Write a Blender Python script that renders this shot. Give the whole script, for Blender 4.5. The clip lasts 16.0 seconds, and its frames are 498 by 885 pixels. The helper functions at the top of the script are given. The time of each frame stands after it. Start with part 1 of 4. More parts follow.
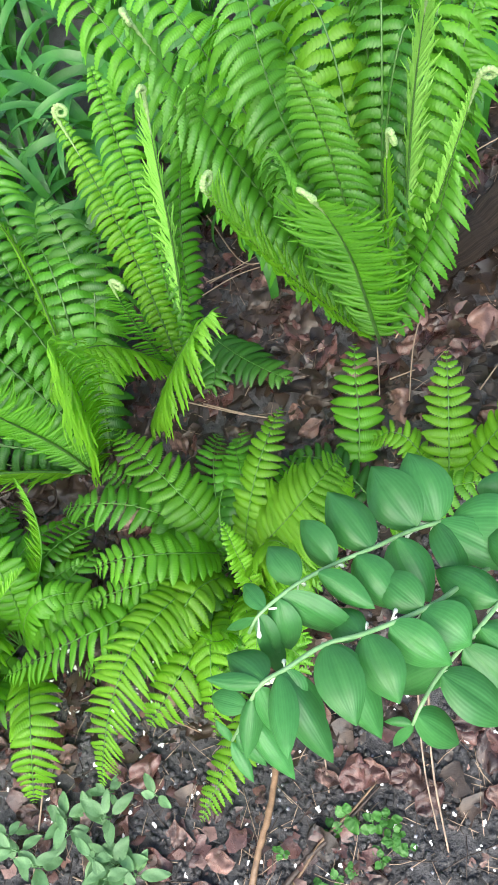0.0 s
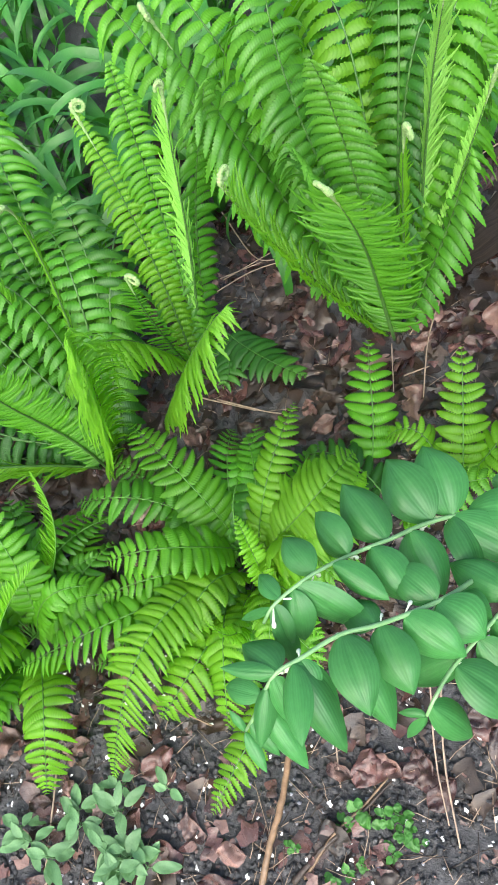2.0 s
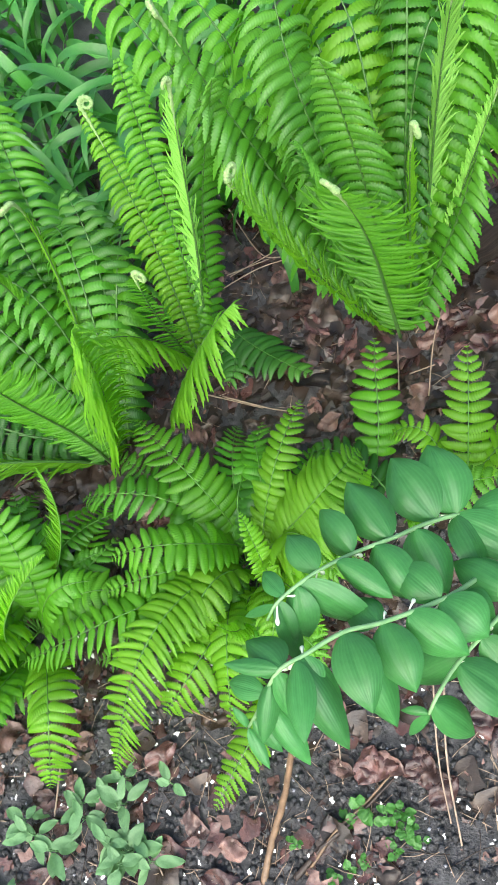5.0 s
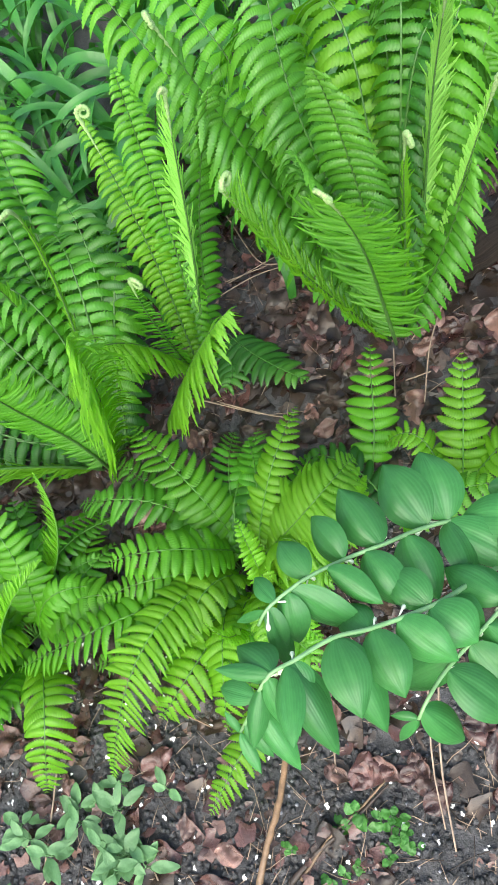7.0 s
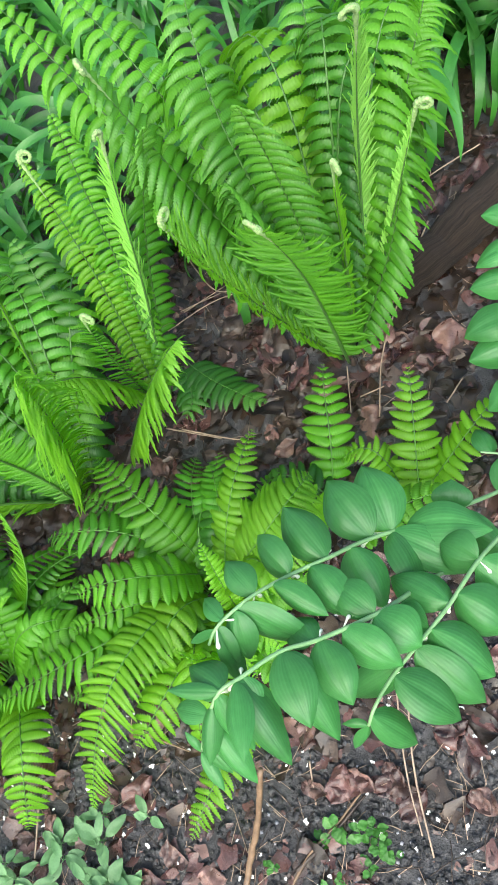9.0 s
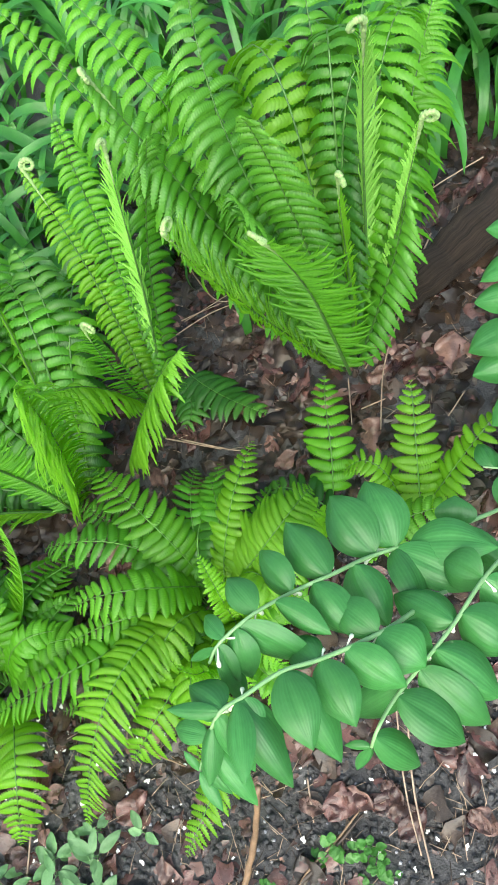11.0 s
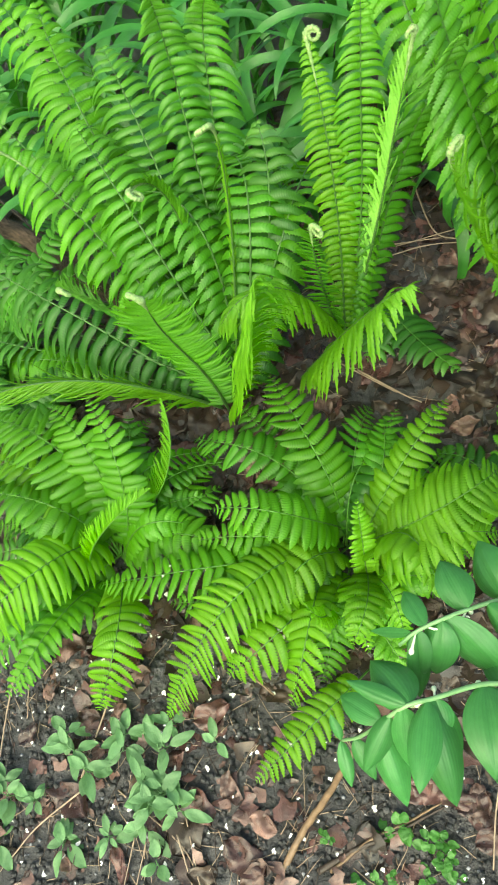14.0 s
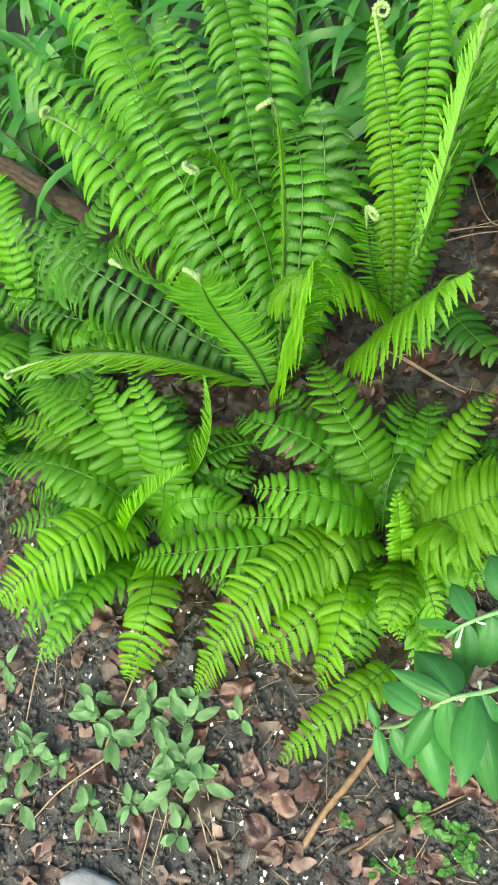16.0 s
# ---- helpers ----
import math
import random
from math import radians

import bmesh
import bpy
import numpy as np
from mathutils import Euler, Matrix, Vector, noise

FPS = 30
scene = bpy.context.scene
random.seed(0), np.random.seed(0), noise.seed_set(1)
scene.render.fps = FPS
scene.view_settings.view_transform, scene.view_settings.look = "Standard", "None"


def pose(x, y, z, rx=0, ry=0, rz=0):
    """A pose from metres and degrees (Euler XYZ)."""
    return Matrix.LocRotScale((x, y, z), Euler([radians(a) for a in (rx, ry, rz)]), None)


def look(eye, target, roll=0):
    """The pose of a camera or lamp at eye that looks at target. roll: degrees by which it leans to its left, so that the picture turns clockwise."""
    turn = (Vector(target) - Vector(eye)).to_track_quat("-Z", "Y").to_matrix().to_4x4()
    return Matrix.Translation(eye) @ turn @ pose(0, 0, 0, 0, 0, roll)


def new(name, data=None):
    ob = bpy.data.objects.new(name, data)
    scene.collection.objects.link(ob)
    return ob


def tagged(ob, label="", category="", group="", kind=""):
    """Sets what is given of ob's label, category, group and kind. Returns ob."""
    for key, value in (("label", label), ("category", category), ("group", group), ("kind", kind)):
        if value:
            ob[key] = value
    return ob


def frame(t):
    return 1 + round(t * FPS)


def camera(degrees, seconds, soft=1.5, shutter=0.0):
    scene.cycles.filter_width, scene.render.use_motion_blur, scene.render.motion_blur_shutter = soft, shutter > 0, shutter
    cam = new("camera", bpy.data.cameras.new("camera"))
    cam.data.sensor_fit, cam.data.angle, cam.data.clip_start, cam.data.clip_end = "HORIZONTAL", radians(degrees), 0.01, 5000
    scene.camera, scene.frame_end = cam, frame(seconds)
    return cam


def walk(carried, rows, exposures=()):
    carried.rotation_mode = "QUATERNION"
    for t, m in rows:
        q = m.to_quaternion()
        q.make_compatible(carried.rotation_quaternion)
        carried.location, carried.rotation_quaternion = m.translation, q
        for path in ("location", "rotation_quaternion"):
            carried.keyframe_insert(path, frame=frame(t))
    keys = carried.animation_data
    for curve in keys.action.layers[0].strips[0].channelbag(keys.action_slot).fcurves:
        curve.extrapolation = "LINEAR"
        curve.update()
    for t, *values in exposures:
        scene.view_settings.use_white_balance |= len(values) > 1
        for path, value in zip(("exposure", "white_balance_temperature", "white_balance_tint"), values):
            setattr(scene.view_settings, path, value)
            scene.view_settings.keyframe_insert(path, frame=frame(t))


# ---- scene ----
cam = camera(36.1, 16.0, soft=1.35, shutter=0.5)
METRES, EYE, TILT, LEAN, TURN = 0.37, 1.5, -60.7, 10.7, 0.0
ROWS = [
    (0.0, 0.0, 0.0, 0.0, 0.0, 0.0, -0.0),
    (0.5, -0.0054, 0.0019, -0.0078, 0.24, -0.0, -0.22),
    (1.0, -0.0094, -0.0069, -0.0205, 0.41, 0.06, -0.23),
    (1.5, -0.0092, -0.0175, -0.0282, 0.6, 0.02, -0.32),
    (2.0, -0.0134, -0.0102, -0.0255, 0.84, -0.01, -0.39),
    (2.5, -0.0146, -0.0043, -0.0195, 0.96, -0.09, -0.47),
    (3.0, -0.0153, -0.0024, -0.0212, 1.08, -0.22, -0.57),
    (3.5, -0.0184, -0.0062, -0.0253, 1.15, -0.28, -0.67),
    (4.0, -0.0161, -0.0148, -0.0324, 1.14, -0.32, -0.72),
    (6.5, 0.0014, -0.0226, -0.0062, 1.4, -0.01, -0.88),
    (7.0, 0.0172, -0.0378, -0.0174, 1.37, 0.12, -0.88),
    (7.5, 0.0652, -0.0703, -0.0293, 1.31, 0.34, -0.5),
    (8.0, 0.1492, -0.1151, -0.0359, 0.99, 0.75, 1.72),
    (8.5, 0.1623, -0.1194, -0.0227, 0.49, 1.18, 2.48),
    (9.0, 0.1498, -0.1165, -0.0183, 0.22, 1.82, 2.73),
    (11.5, 0.1178, -0.0539, 0.0265, -0.31, 2.35, 1.61),
    (12.0, -0.0164, 0.033, 0.0504, 0.22, 0.98, -3.0),
    (12.5, -0.1406, 0.0797, 0.0705, 3.05, -1.24, -8.84),
    (13.0, -0.2189, 0.1183, 0.0712, 5.27, -3.14, -12.17),
    (13.5, -0.2556, 0.1275, 0.0655, 6.42, -4.06, -13.49),
    (14.0, -0.3062, 0.1355, 0.0479, 7.41, -5.1, -14.92),
    (14.5, -0.3561, 0.1347, 0.0318, 8.27, -5.81, -16.15),
    (15.0, -0.3849, 0.1538, 0.0362, 9.02, -6.36, -17.23),
    (15.5, -0.3879, 0.1516, 0.0372, 9.49, -6.7, -17.84),
    (16.0, -0.3834, 0.1397, 0.027, 9.71, -7.25, -17.82),
]
walk(cam, [(t, pose(0, 0, EYE, TILT, LEAN, TURN) @ pose(METRES * x, METRES * y, METRES * z, 90 + pitch, roll, yaw)) for t, x, y, z, yaw, pitch, roll in ROWS],
     [(0, 1.57, 6300, 6), (9, 1.53, 6300, 3), (11.5, 1.55, 6550, -3), (12.5, 1.52, 7350, -12), (14, 1.51, 7500, -12), (16, 1.51, 7400, -9)])

# ---- light ----
world = bpy.data.worlds.new("sky")
scene.world = world
world.use_nodes = True
wn = world.node_tree.nodes
sky = wn.new("ShaderNodeTexSky")
sky.sky_type, sky.sun_disc = "NISHITA", False
sky.sun_elevation, sky.sun_rotation = radians(46), radians(199)
sky.air_density, sky.dust_density, sky.ozone_density = 1.0, 4.0, 1.0
world.node_tree.links.new(sky.outputs[0], wn["Background"].inputs[0])
wn["Background"].inputs[1].default_value = 0.15
sun_data = bpy.data.lights.new("sun", "SUN")
sun_data.energy, sun_data.angle, sun_data.color = 1.5, radians(50), (1.0, 0.98, 0.95)
sun = new("sun", sun_data)
sun.matrix_world = look((0.9, -2.6, 3.4), (-0.2, 0.6, 0))


# ---- materials ----
def material(name, rough=0.5, spec=0.5):
    m = bpy.data.materials.new(name)
    m.use_nodes = True
    b = m.node_tree.nodes["Principled BSDF"]
    b.inputs["Roughness"].default_value = rough
    b.inputs["Specular IOR Level"].default_value = spec
    return m, m.node_tree.nodes, m.node_tree.links, b


def ramp(nodes, links, source, stops):
    r = nodes.new("ShaderNodeValToRGB")
    e = r.color_ramp.elements
    e[0].position, e[0].color = stops[0][0], (*stops[0][1], 1)
    e[1].position, e[1].color = stops[-1][0], (*stops[-1][1], 1)
    for p, c in stops[1:-1]:
        e.new(p).color = (*c, 1)
    links.new(source, r.inputs[0])
    return r.outputs[0]


def noise_tex(nodes, links, scale, detail=4.0, rough=0.55, coords="Object"):
    tc = nodes.new("ShaderNodeTexCoord")
    n = nodes.new("ShaderNodeTexNoise")
    n.inputs["Scale"].default_value, n.inputs["Detail"].default_value, n.inputs["Roughness"].default_value = scale, detail, rough
    links.new(tc.outputs[coords], n.inputs["Vector"])
    return n.outputs["Fac"]


def mixed(nodes, links, a, b, fac, mode="MIX"):
    m = nodes.new("ShaderNodeMix")
    m.data_type, m.blend_type = "RGBA", mode
    for socket, value in ((m.inputs[6], a), (m.inputs[7], b), (m.inputs[0], fac)):
        if isinstance(value, (int, float)):
            socket.default_value = value
        elif isinstance(value, tuple):
            socket.default_value = (*value, 1)
        else:
            links.new(value, socket)
    return m.outputs[2]


def add_bump(nodes, links, b, height, strength, distance):
    bump = nodes.new("ShaderNodeBump")
    bump.inputs["Strength"].default_value, bump.inputs["Distance"].default_value = strength, distance
    links.new(height, bump.inputs["Height"])
    links.new(bump.outputs[0], b.inputs["Normal"])
    return bump.outputs[0]


def leaf_material(name, dark, light, rough=0.42, through_leaf=0.35, spec=0.5, veins=0.0, relief=0.22, groove=0.10, tips=0.0):
    """Living leaf: two greens mixed at two scales, light that shines through, a damp gloss."""
    m, n, l, b = material(name, rough, spec)
    big = noise_tex(n, l, 9, 2)
    fine = noise_tex(n, l, 160, 3)
    info = n.new("ShaderNodeObjectInfo")
    c = ramp(n, l, big, [(0.3, dark), (0.7, light)])
    c = mixed(n, l, c, tuple(v * 0.62 for v in dark), ramp(n, l, fine, [(0.5, (0, 0, 0)), (0.85, (0.4, 0.4, 0.4))]))
    shift = n.new("ShaderNodeHueSaturation")
    value = n.new("ShaderNodeMapRange")
    value.inputs["To Min"].default_value, value.inputs["To Max"].default_value = 0.82, 1.18
    l.new(info.outputs["Random"], value.inputs[0])
    l.new(value.outputs[0], shift.inputs["Value"])
    l.new(c, shift.inputs["Color"])
    c = shift.outputs[0]
    if tips:
        place = n.new("ShaderNodeUVMap")
        parts_of = n.new("ShaderNodeSeparateXYZ")
        l.new(place.outputs[0], parts_of.inputs[0])
        c = mixed(n, l, c, (0.18, 0.42, 0.05), ramp(n, l, parts_of.outputs[1], [(0.62, (0, 0, 0)), (1.0, (tips, tips, tips))]))
    l.new(c, b.inputs["Base Color"])
    normal = add_bump(n, l, b, fine, 0.35, 0.002)
    if veins:
        uv = n.new("ShaderNodeUVMap")
        sep = n.new("ShaderNodeSeparateXYZ")
        l.new(uv.outputs[0], sep.inputs[0])
        wave = n.new("ShaderNodeMath")
        wave.operation = "SINE"
        k = n.new("ShaderNodeMath")
        k.operation, k.inputs[1].default_value = "MULTIPLY", veins
        l.new(sep.outputs[0], k.inputs[0])
        l.new(k.outputs[0], wave.inputs[0])
        normal = add_bump(n, l, b, wave.outputs[0], relief, 0.0007)
        # darker lines in the colour: veins, and on ferns crease shade painted between lobes
        c2 = mixed(n, l, c, tuple(v * 0.75 for v in dark), ramp(n, l, wave.outputs[0], [(0.82, (0, 0, 0)), (1.0, (groove, groove, groove))]))
        l.new(c2, b.inputs["Base Color"])
        c = c2
    t = n.new("ShaderNodeBsdfTranslucent")
    warm = mixed(n, l, c, (1.0, 1.0, 0.25), 1.0, "MULTIPLY")
    bright = n.new("ShaderNodeHueSaturation")
    bright.inputs["Value"].default_value = 1.5
    l.new(warm, bright.inputs["Color"])
    l.new(bright.outputs[0], t.inputs["Color"])
    l.new(normal, t.inputs["Normal"])
    mix = n.new("ShaderNodeMixShader")
    mix.inputs[0].default_value = through_leaf
    l.new(b.outputs[0], mix.inputs[1])
    l.new(t.outputs[0], mix.inputs[2])
    l.new(mix.outputs[0], n["Material Output"].inputs[0])
    return m


def plain_material(name, dark, light, rough, scale=30, bump=0.3, spec=0.5):
    """Stems, twigs, bark: two tones at two scales, with relief."""
    m, n, l, b = material(name, rough, spec)
    a = noise_tex(n, l, scale, 5, 0.65)
    c = ramp(n, l, a, [(0.32, dark), (0.68, light)])
    l.new(c, b.inputs["Base Color"])
    add_bump(n, l, b, noise_tex(n, l, scale * 5, 3), bump, 0.003)
    return m


FERN = [
    leaf_material("fern_leaf_deep", (0.0191, 0.091, 0.0073), (0.032, 0.1385, 0.0101), 0.48, 0.26, 0.42, 6.2832, 0.16, 0.09, 0.28),
    leaf_material("fern_leaf", (0.0386, 0.1546, 0.0078), (0.0627, 0.2253, 0.011), 0.45, 0.28, 0.42, 6.2832, 0.16, 0.09, 0.28),
    leaf_material("fern_leaf_fresh", (0.0654, 0.227, 0.0075), (0.1, 0.3036, 0.0115), 0.45, 0.42, 0.42, 6.2832, 0.16, 0.09, 0.28),
    leaf_material("fern_leaf_young", (0.1177, 0.3111, 0.0094), (0.1664, 0.3947, 0.0157), 0.45, 0.50, 0.42, 6.2832, 0.16, 0.09, 0.28),
    leaf_material("fern_leaf_unfurling", (0.209, 0.44, 0.0723), (0.2945, 0.55, 0.1275), 0.5, 0.45, 0.42, 6.2832, 0.16, 0.09, 0.28),
]
FERN_STALK = plain_material("fern_stalk", (0.03, 0.085, 0.014), (0.06, 0.15, 0.026), 0.5, 60, 0.3)
LOW_STALK = plain_material("low_fern_stalk", (0.045, 0.15, 0.014), (0.08, 0.21, 0.022), 0.5, 60, 0.2)
CROZIER = plain_material("crozier_scales", (0.17, 0.30, 0.08), (0.33, 0.45, 0.19), 0.6, 220, 0.6)
SEAL_LEAF = leaf_material("seal_leaf", (0.044, 0.176, 0.043), (0.055, 0.208, 0.053), 0.40, 0.30, 0.38, 40.0, 0.10, 0.42)
SEAL_STEM = plain_material("seal_stem", (0.12, 0.25, 0.09), (0.20, 0.34, 0.15), 0.45, 40, 0.1)
SEAL_BUD = plain_material("seal_bud", (0.55, 0.62, 0.42), (0.75, 0.78, 0.62), 0.5, 60, 0.05)
STRAP = leaf_material("strap_leaf", (0.032, 0.142, 0.020), (0.058, 0.232, 0.028), 0.36, 0.25, 0.5, 45.0)
SAGE = leaf_material("seedling_leaf", (0.085, 0.19, 0.075), (0.15, 0.29, 0.115), 0.6, 0.2)
HERB = leaf_material("herb_leaf", (0.045, 0.155, 0.025), (0.085, 0.25, 0.04), 0.5, 0.3)
STRAW = plain_material("dry_straw", (0.20, 0.14, 0.10), (0.36, 0.27, 0.19), 0.6, 40, 0.2)
TWIG = plain_material("twig_bark", (0.09, 0.055, 0.03), (0.20, 0.125, 0.07), 0.55, 50, 0.4)
DARK_TWIG = plain_material("dark_twig_bark", (0.02, 0.014, 0.01), (0.06, 0.04, 0.03), 0.6, 50, 0.4)
PETAL = plain_material("fallen_petal", (0.62, 0.60, 0.56), (0.82, 0.81, 0.78), 0.5, 80, 0.1)

PALE_STONE = plain_material("pale_stone", (0.17, 0.17, 0.19), (0.30, 0.30, 0.33), 0.35, 25, 0.5)


def bark_material(name, dark, light, around, along):
    m, n, l, b = material(name, 0.75, 0.3)
    uv = n.new("ShaderNodeUVMap")
    mp = n.new("ShaderNodeMapping")
    mp.inputs["Scale"].default_value = (around, along, 1)
    l.new(uv.outputs[0], mp.inputs[0])
    g = n.new("ShaderNodeTexNoise")
    g.inputs["Scale"].default_value, g.inputs["Detail"].default_value, g.inputs["Roughness"].default_value = 1.0, 8, 0.75
    l.new(mp.outputs[0], g.inputs["Vector"])
    l.new(ramp(n, l, g.outputs["Fac"], [(0.36, dark), (0.62, light)]), b.inputs["Base Color"])
    add_bump(n, l, b, g.outputs["Fac"], 1.0, 0.02)
    return m


BARK = bark_material("log_bark", (0.005, 0.004, 0.003), (0.062, 0.042, 0.030), 34, 7)
BRANCH_BARK = bark_material("branch_bark", (0.008, 0.006, 0.004), (0.13, 0.09, 0.062), 9, 28)


def dead_leaf_material(name, dark, light, rough):
    m, n, l, b = material(name, rough, 0.4)
    big = noise_tex(n, l, 25, 4, 0.6)
    fine = noise_tex(n, l, 240, 4, 0.7)
    info = n.new("ShaderNodeObjectInfo")
    c = ramp(n, l, big, [(0.3, dark), (0.72, light)])
    c = mixed(n, l, c, tuple(v * 0.4 for v in dark), ramp(n, l, fine, [(0.55, (0, 0, 0)), (0.8, (0.8, 0.8, 0.8))]))
    shift = n.new("ShaderNodeHueSaturation")
    value = n.new("ShaderNodeMapRange")
    value.inputs["To Min"].default_value, value.inputs["To Max"].default_value = 0.35, 1.45
    geo = n.new("ShaderNodeNewGeometry")
    total, part_of = n.new("ShaderNodeMath"), n.new("ShaderNodeMath")
    total.operation, part_of.operation = "ADD", "FRACT"
    l.new(info.outputs["Random"], total.inputs[0])
    l.new(geo.outputs["Random Per Island"], total.inputs[1])
    l.new(total.outputs[0], part_of.inputs[0])
    l.new(part_of.outputs[0], value.inputs[0])
    l.new(value.outputs[0], shift.inputs["Value"])
    l.new(c, shift.inputs["Color"])
    l.new(shift.outputs[0], b.inputs["Base Color"])
    rr = n.new("ShaderNodeMapRange")
    rr.inputs["To Min"].default_value, rr.inputs["To Max"].default_value = rough - 0.24, rough + 0.26
    l.new(big, rr.inputs[0])
    l.new(rr.outputs[0], b.inputs["Roughness"])
    b.inputs["Coat Weight"].default_value, b.inputs["Coat Roughness"].default_value = 0.25, 0.18
    add_bump(n, l, b, mixed(n, l, big, fine, 0.6), 0.7, 0.004)
    return m


DEAD = [
    dead_leaf_material("dead_leaf_tan", (0.048, 0.026, 0.021), (0.215, 0.120, 0.096), 0.32),
    dead_leaf_material("dead_leaf_red", (0.026, 0.012, 0.010), (0.115, 0.052, 0.044), 0.26),
    dead_leaf_material("dead_leaf_dark", (0.011, 0.0065, 0.0042), (0.050, 0.030, 0.018), 0.46),
]


def soil_material():
    m, n, l, b = material("damp_soil", 0.6, 0.5)
    big = noise_tex(n, l, 3.5, 5, 0.6)
    mid = noise_tex(n, l, 38, 6, 0.7)
    fine = noise_tex(n, l, 300, 4, 0.7)
    c = ramp(n, l, mid, [(0.3, (0.013, 0.013, 0.014)), (0.5, (0.050, 0.049, 0.051)), (0.72, (0.150, 0.146, 0.148))])
    c = mixed(n, l, c, (0.042, 0.041, 0.043), ramp(n, l, big, [(0.45, (0, 0, 0)), (0.7, (0.6, 0.6, 0.6))]))
    c = mixed(n, l, c, (0.12, 0.09, 0.075), ramp(n, l, fine, [(0.62, (0, 0, 0)), (0.75, (0.5, 0.5, 0.5))]))
    l.new(c, b.inputs["Base Color"])
    l.new(ramp(n, l, mid, [(0.3, (0.26, 0.26, 0.26)), (0.7, (0.66, 0.66, 0.66))]), b.inputs["Roughness"])
    h = mixed(n, l, mid, fine, 0.45)
    add_bump(n, l, b, h, 0.9, 0.012)
    return m


SOIL = soil_material()


# ---- building blocks ----
def lie(x, y):
    """Height of the bank: a gentle slope that levels out far off."""
    k = 2.6
    return 0.0175 + 0.165 * k * math.tanh(x / k) + 0.094 * k * math.tanh(y / k)


def rough_ground(x, y):
    near = max(0.0, 1.0 - max(0.0, math.hypot(x, y) - 2.5) / 1.5)
    return lie(x, y) + near * 0.012 * noise.noise((x * 5, y * 5, 0.3)) + near * 0.007 * noise.noise((x * 17, y * 17, 3.1))


def mesh_from(name, verts, faces, mat, smooth=True, uvs=None):
    me = bpy.data.meshes.new(name)
    me.from_pydata([tuple(v) for v in verts], [], [tuple(f) for f in faces])
    me.materials.append(mat)
    if smooth:
        me.polygons.foreach_set("use_smooth", [True] * len(me.polygons))
    if uvs is not None:
        layer = me.uv_layers.new(name="UVMap")
        index = np.empty(len(me.loops), dtype=np.int32)
        me.loops.foreach_get("vertex_index", index)
        layer.data.foreach_set("uv", np.asarray(uvs, dtype=np.float32)[index].ravel())
    me.update()
    return me


def thing(name, label, category, loc, group="", kind=""):
    ob = new(name)
    ob.empty_display_size = 0.05
    ob.location = loc
    return tagged(ob, label, category, group, kind)


def child(name, me, parent, label=""):
    ob = new(name, me)
    ob.parent = parent
    return tagged(ob, label) if label else ob


def unit(v):
    return v / max(np.linalg.norm(v), 1e-9)


def tube(points, radii, sides=6, start=0):
    """Verts and faces of a round rod along points, closed at both ends."""
    pts = np.asarray(points, float)
    n = len(pts)
    tang = np.gradient(pts, axis=0)
    verts, faces = [], []
    side = unit(np.cross(tang[0], (0.31, 0.17, 0.93)))
    for i in range(n):
        t = unit(tang[i])
        side = unit(side - t * (side @ t))
        up = np.cross(t, side)
        for k in range(sides):
            a = 2 * math.pi * k / sides
            verts.append(pts[i] + radii[i] * (math.cos(a) * side + math.sin(a) * up))
    for i in range(n - 1):
        for k in range(sides):
            a, b = start + i * sides + k, start + i * sides + (k + 1) % sides
            faces.append((a, b, b + sides, a + sides))
    faces.append(tuple(start + k for k in reversed(range(sides))))
    faces.append(tuple(start + (n - 1) * sides + k for k in range(sides)))
    return verts, faces


def bow(a, m, b, n):
    """Points spaced evenly along the parabola from a through m to b."""
    a, m, b = (np.asarray(p, float) for p in (a, m, b))
    c = 2 * m - 0.5 * (a + b)
    s = np.linspace(0, 1, 160)[:, None]
    p = (1 - s) ** 2 * a + 2 * s * (1 - s) * c + s ** 2 * b
    far = np.r_[0, np.cumsum(np.linalg.norm(np.diff(p, axis=0), axis=1))]
    want = np.linspace(0, far[-1], n)
    return np.stack([np.interp(want, far, p[:, k]) for k in range(3)], 1), far[-1]


# ---- the bank ----
def spread(lo, hi, near_lo, near_hi, step, far=40.0, count=16):
    near = np.arange(near_lo, near_hi, step)
    g = np.geomspace(0.05, far, count)
    return np.r_[near_lo - g[::-1], near, near_hi + g]


def build_ground():
    xs = spread(0, 0, -1.9, 1.0, 0.02)
    ys = spread(0, 0, -0.6, 2.4, 0.02)
    verts = [(x, y, rough_ground(x, y)) for y in ys for x in xs]
    w = len(xs)
    faces = [(j * w + i, j * w + i + 1, (j + 1) * w + i + 1, (j + 1) * w + i) for j in range(len(ys) - 1) for i in range(w - 1)]
    ob = new("ground", mesh_from("ground", verts, faces, SOIL))
    return tagged(ob, "dark damp garden soil sloping up behind the ferns", "soil", kind="structure")


build_ground()

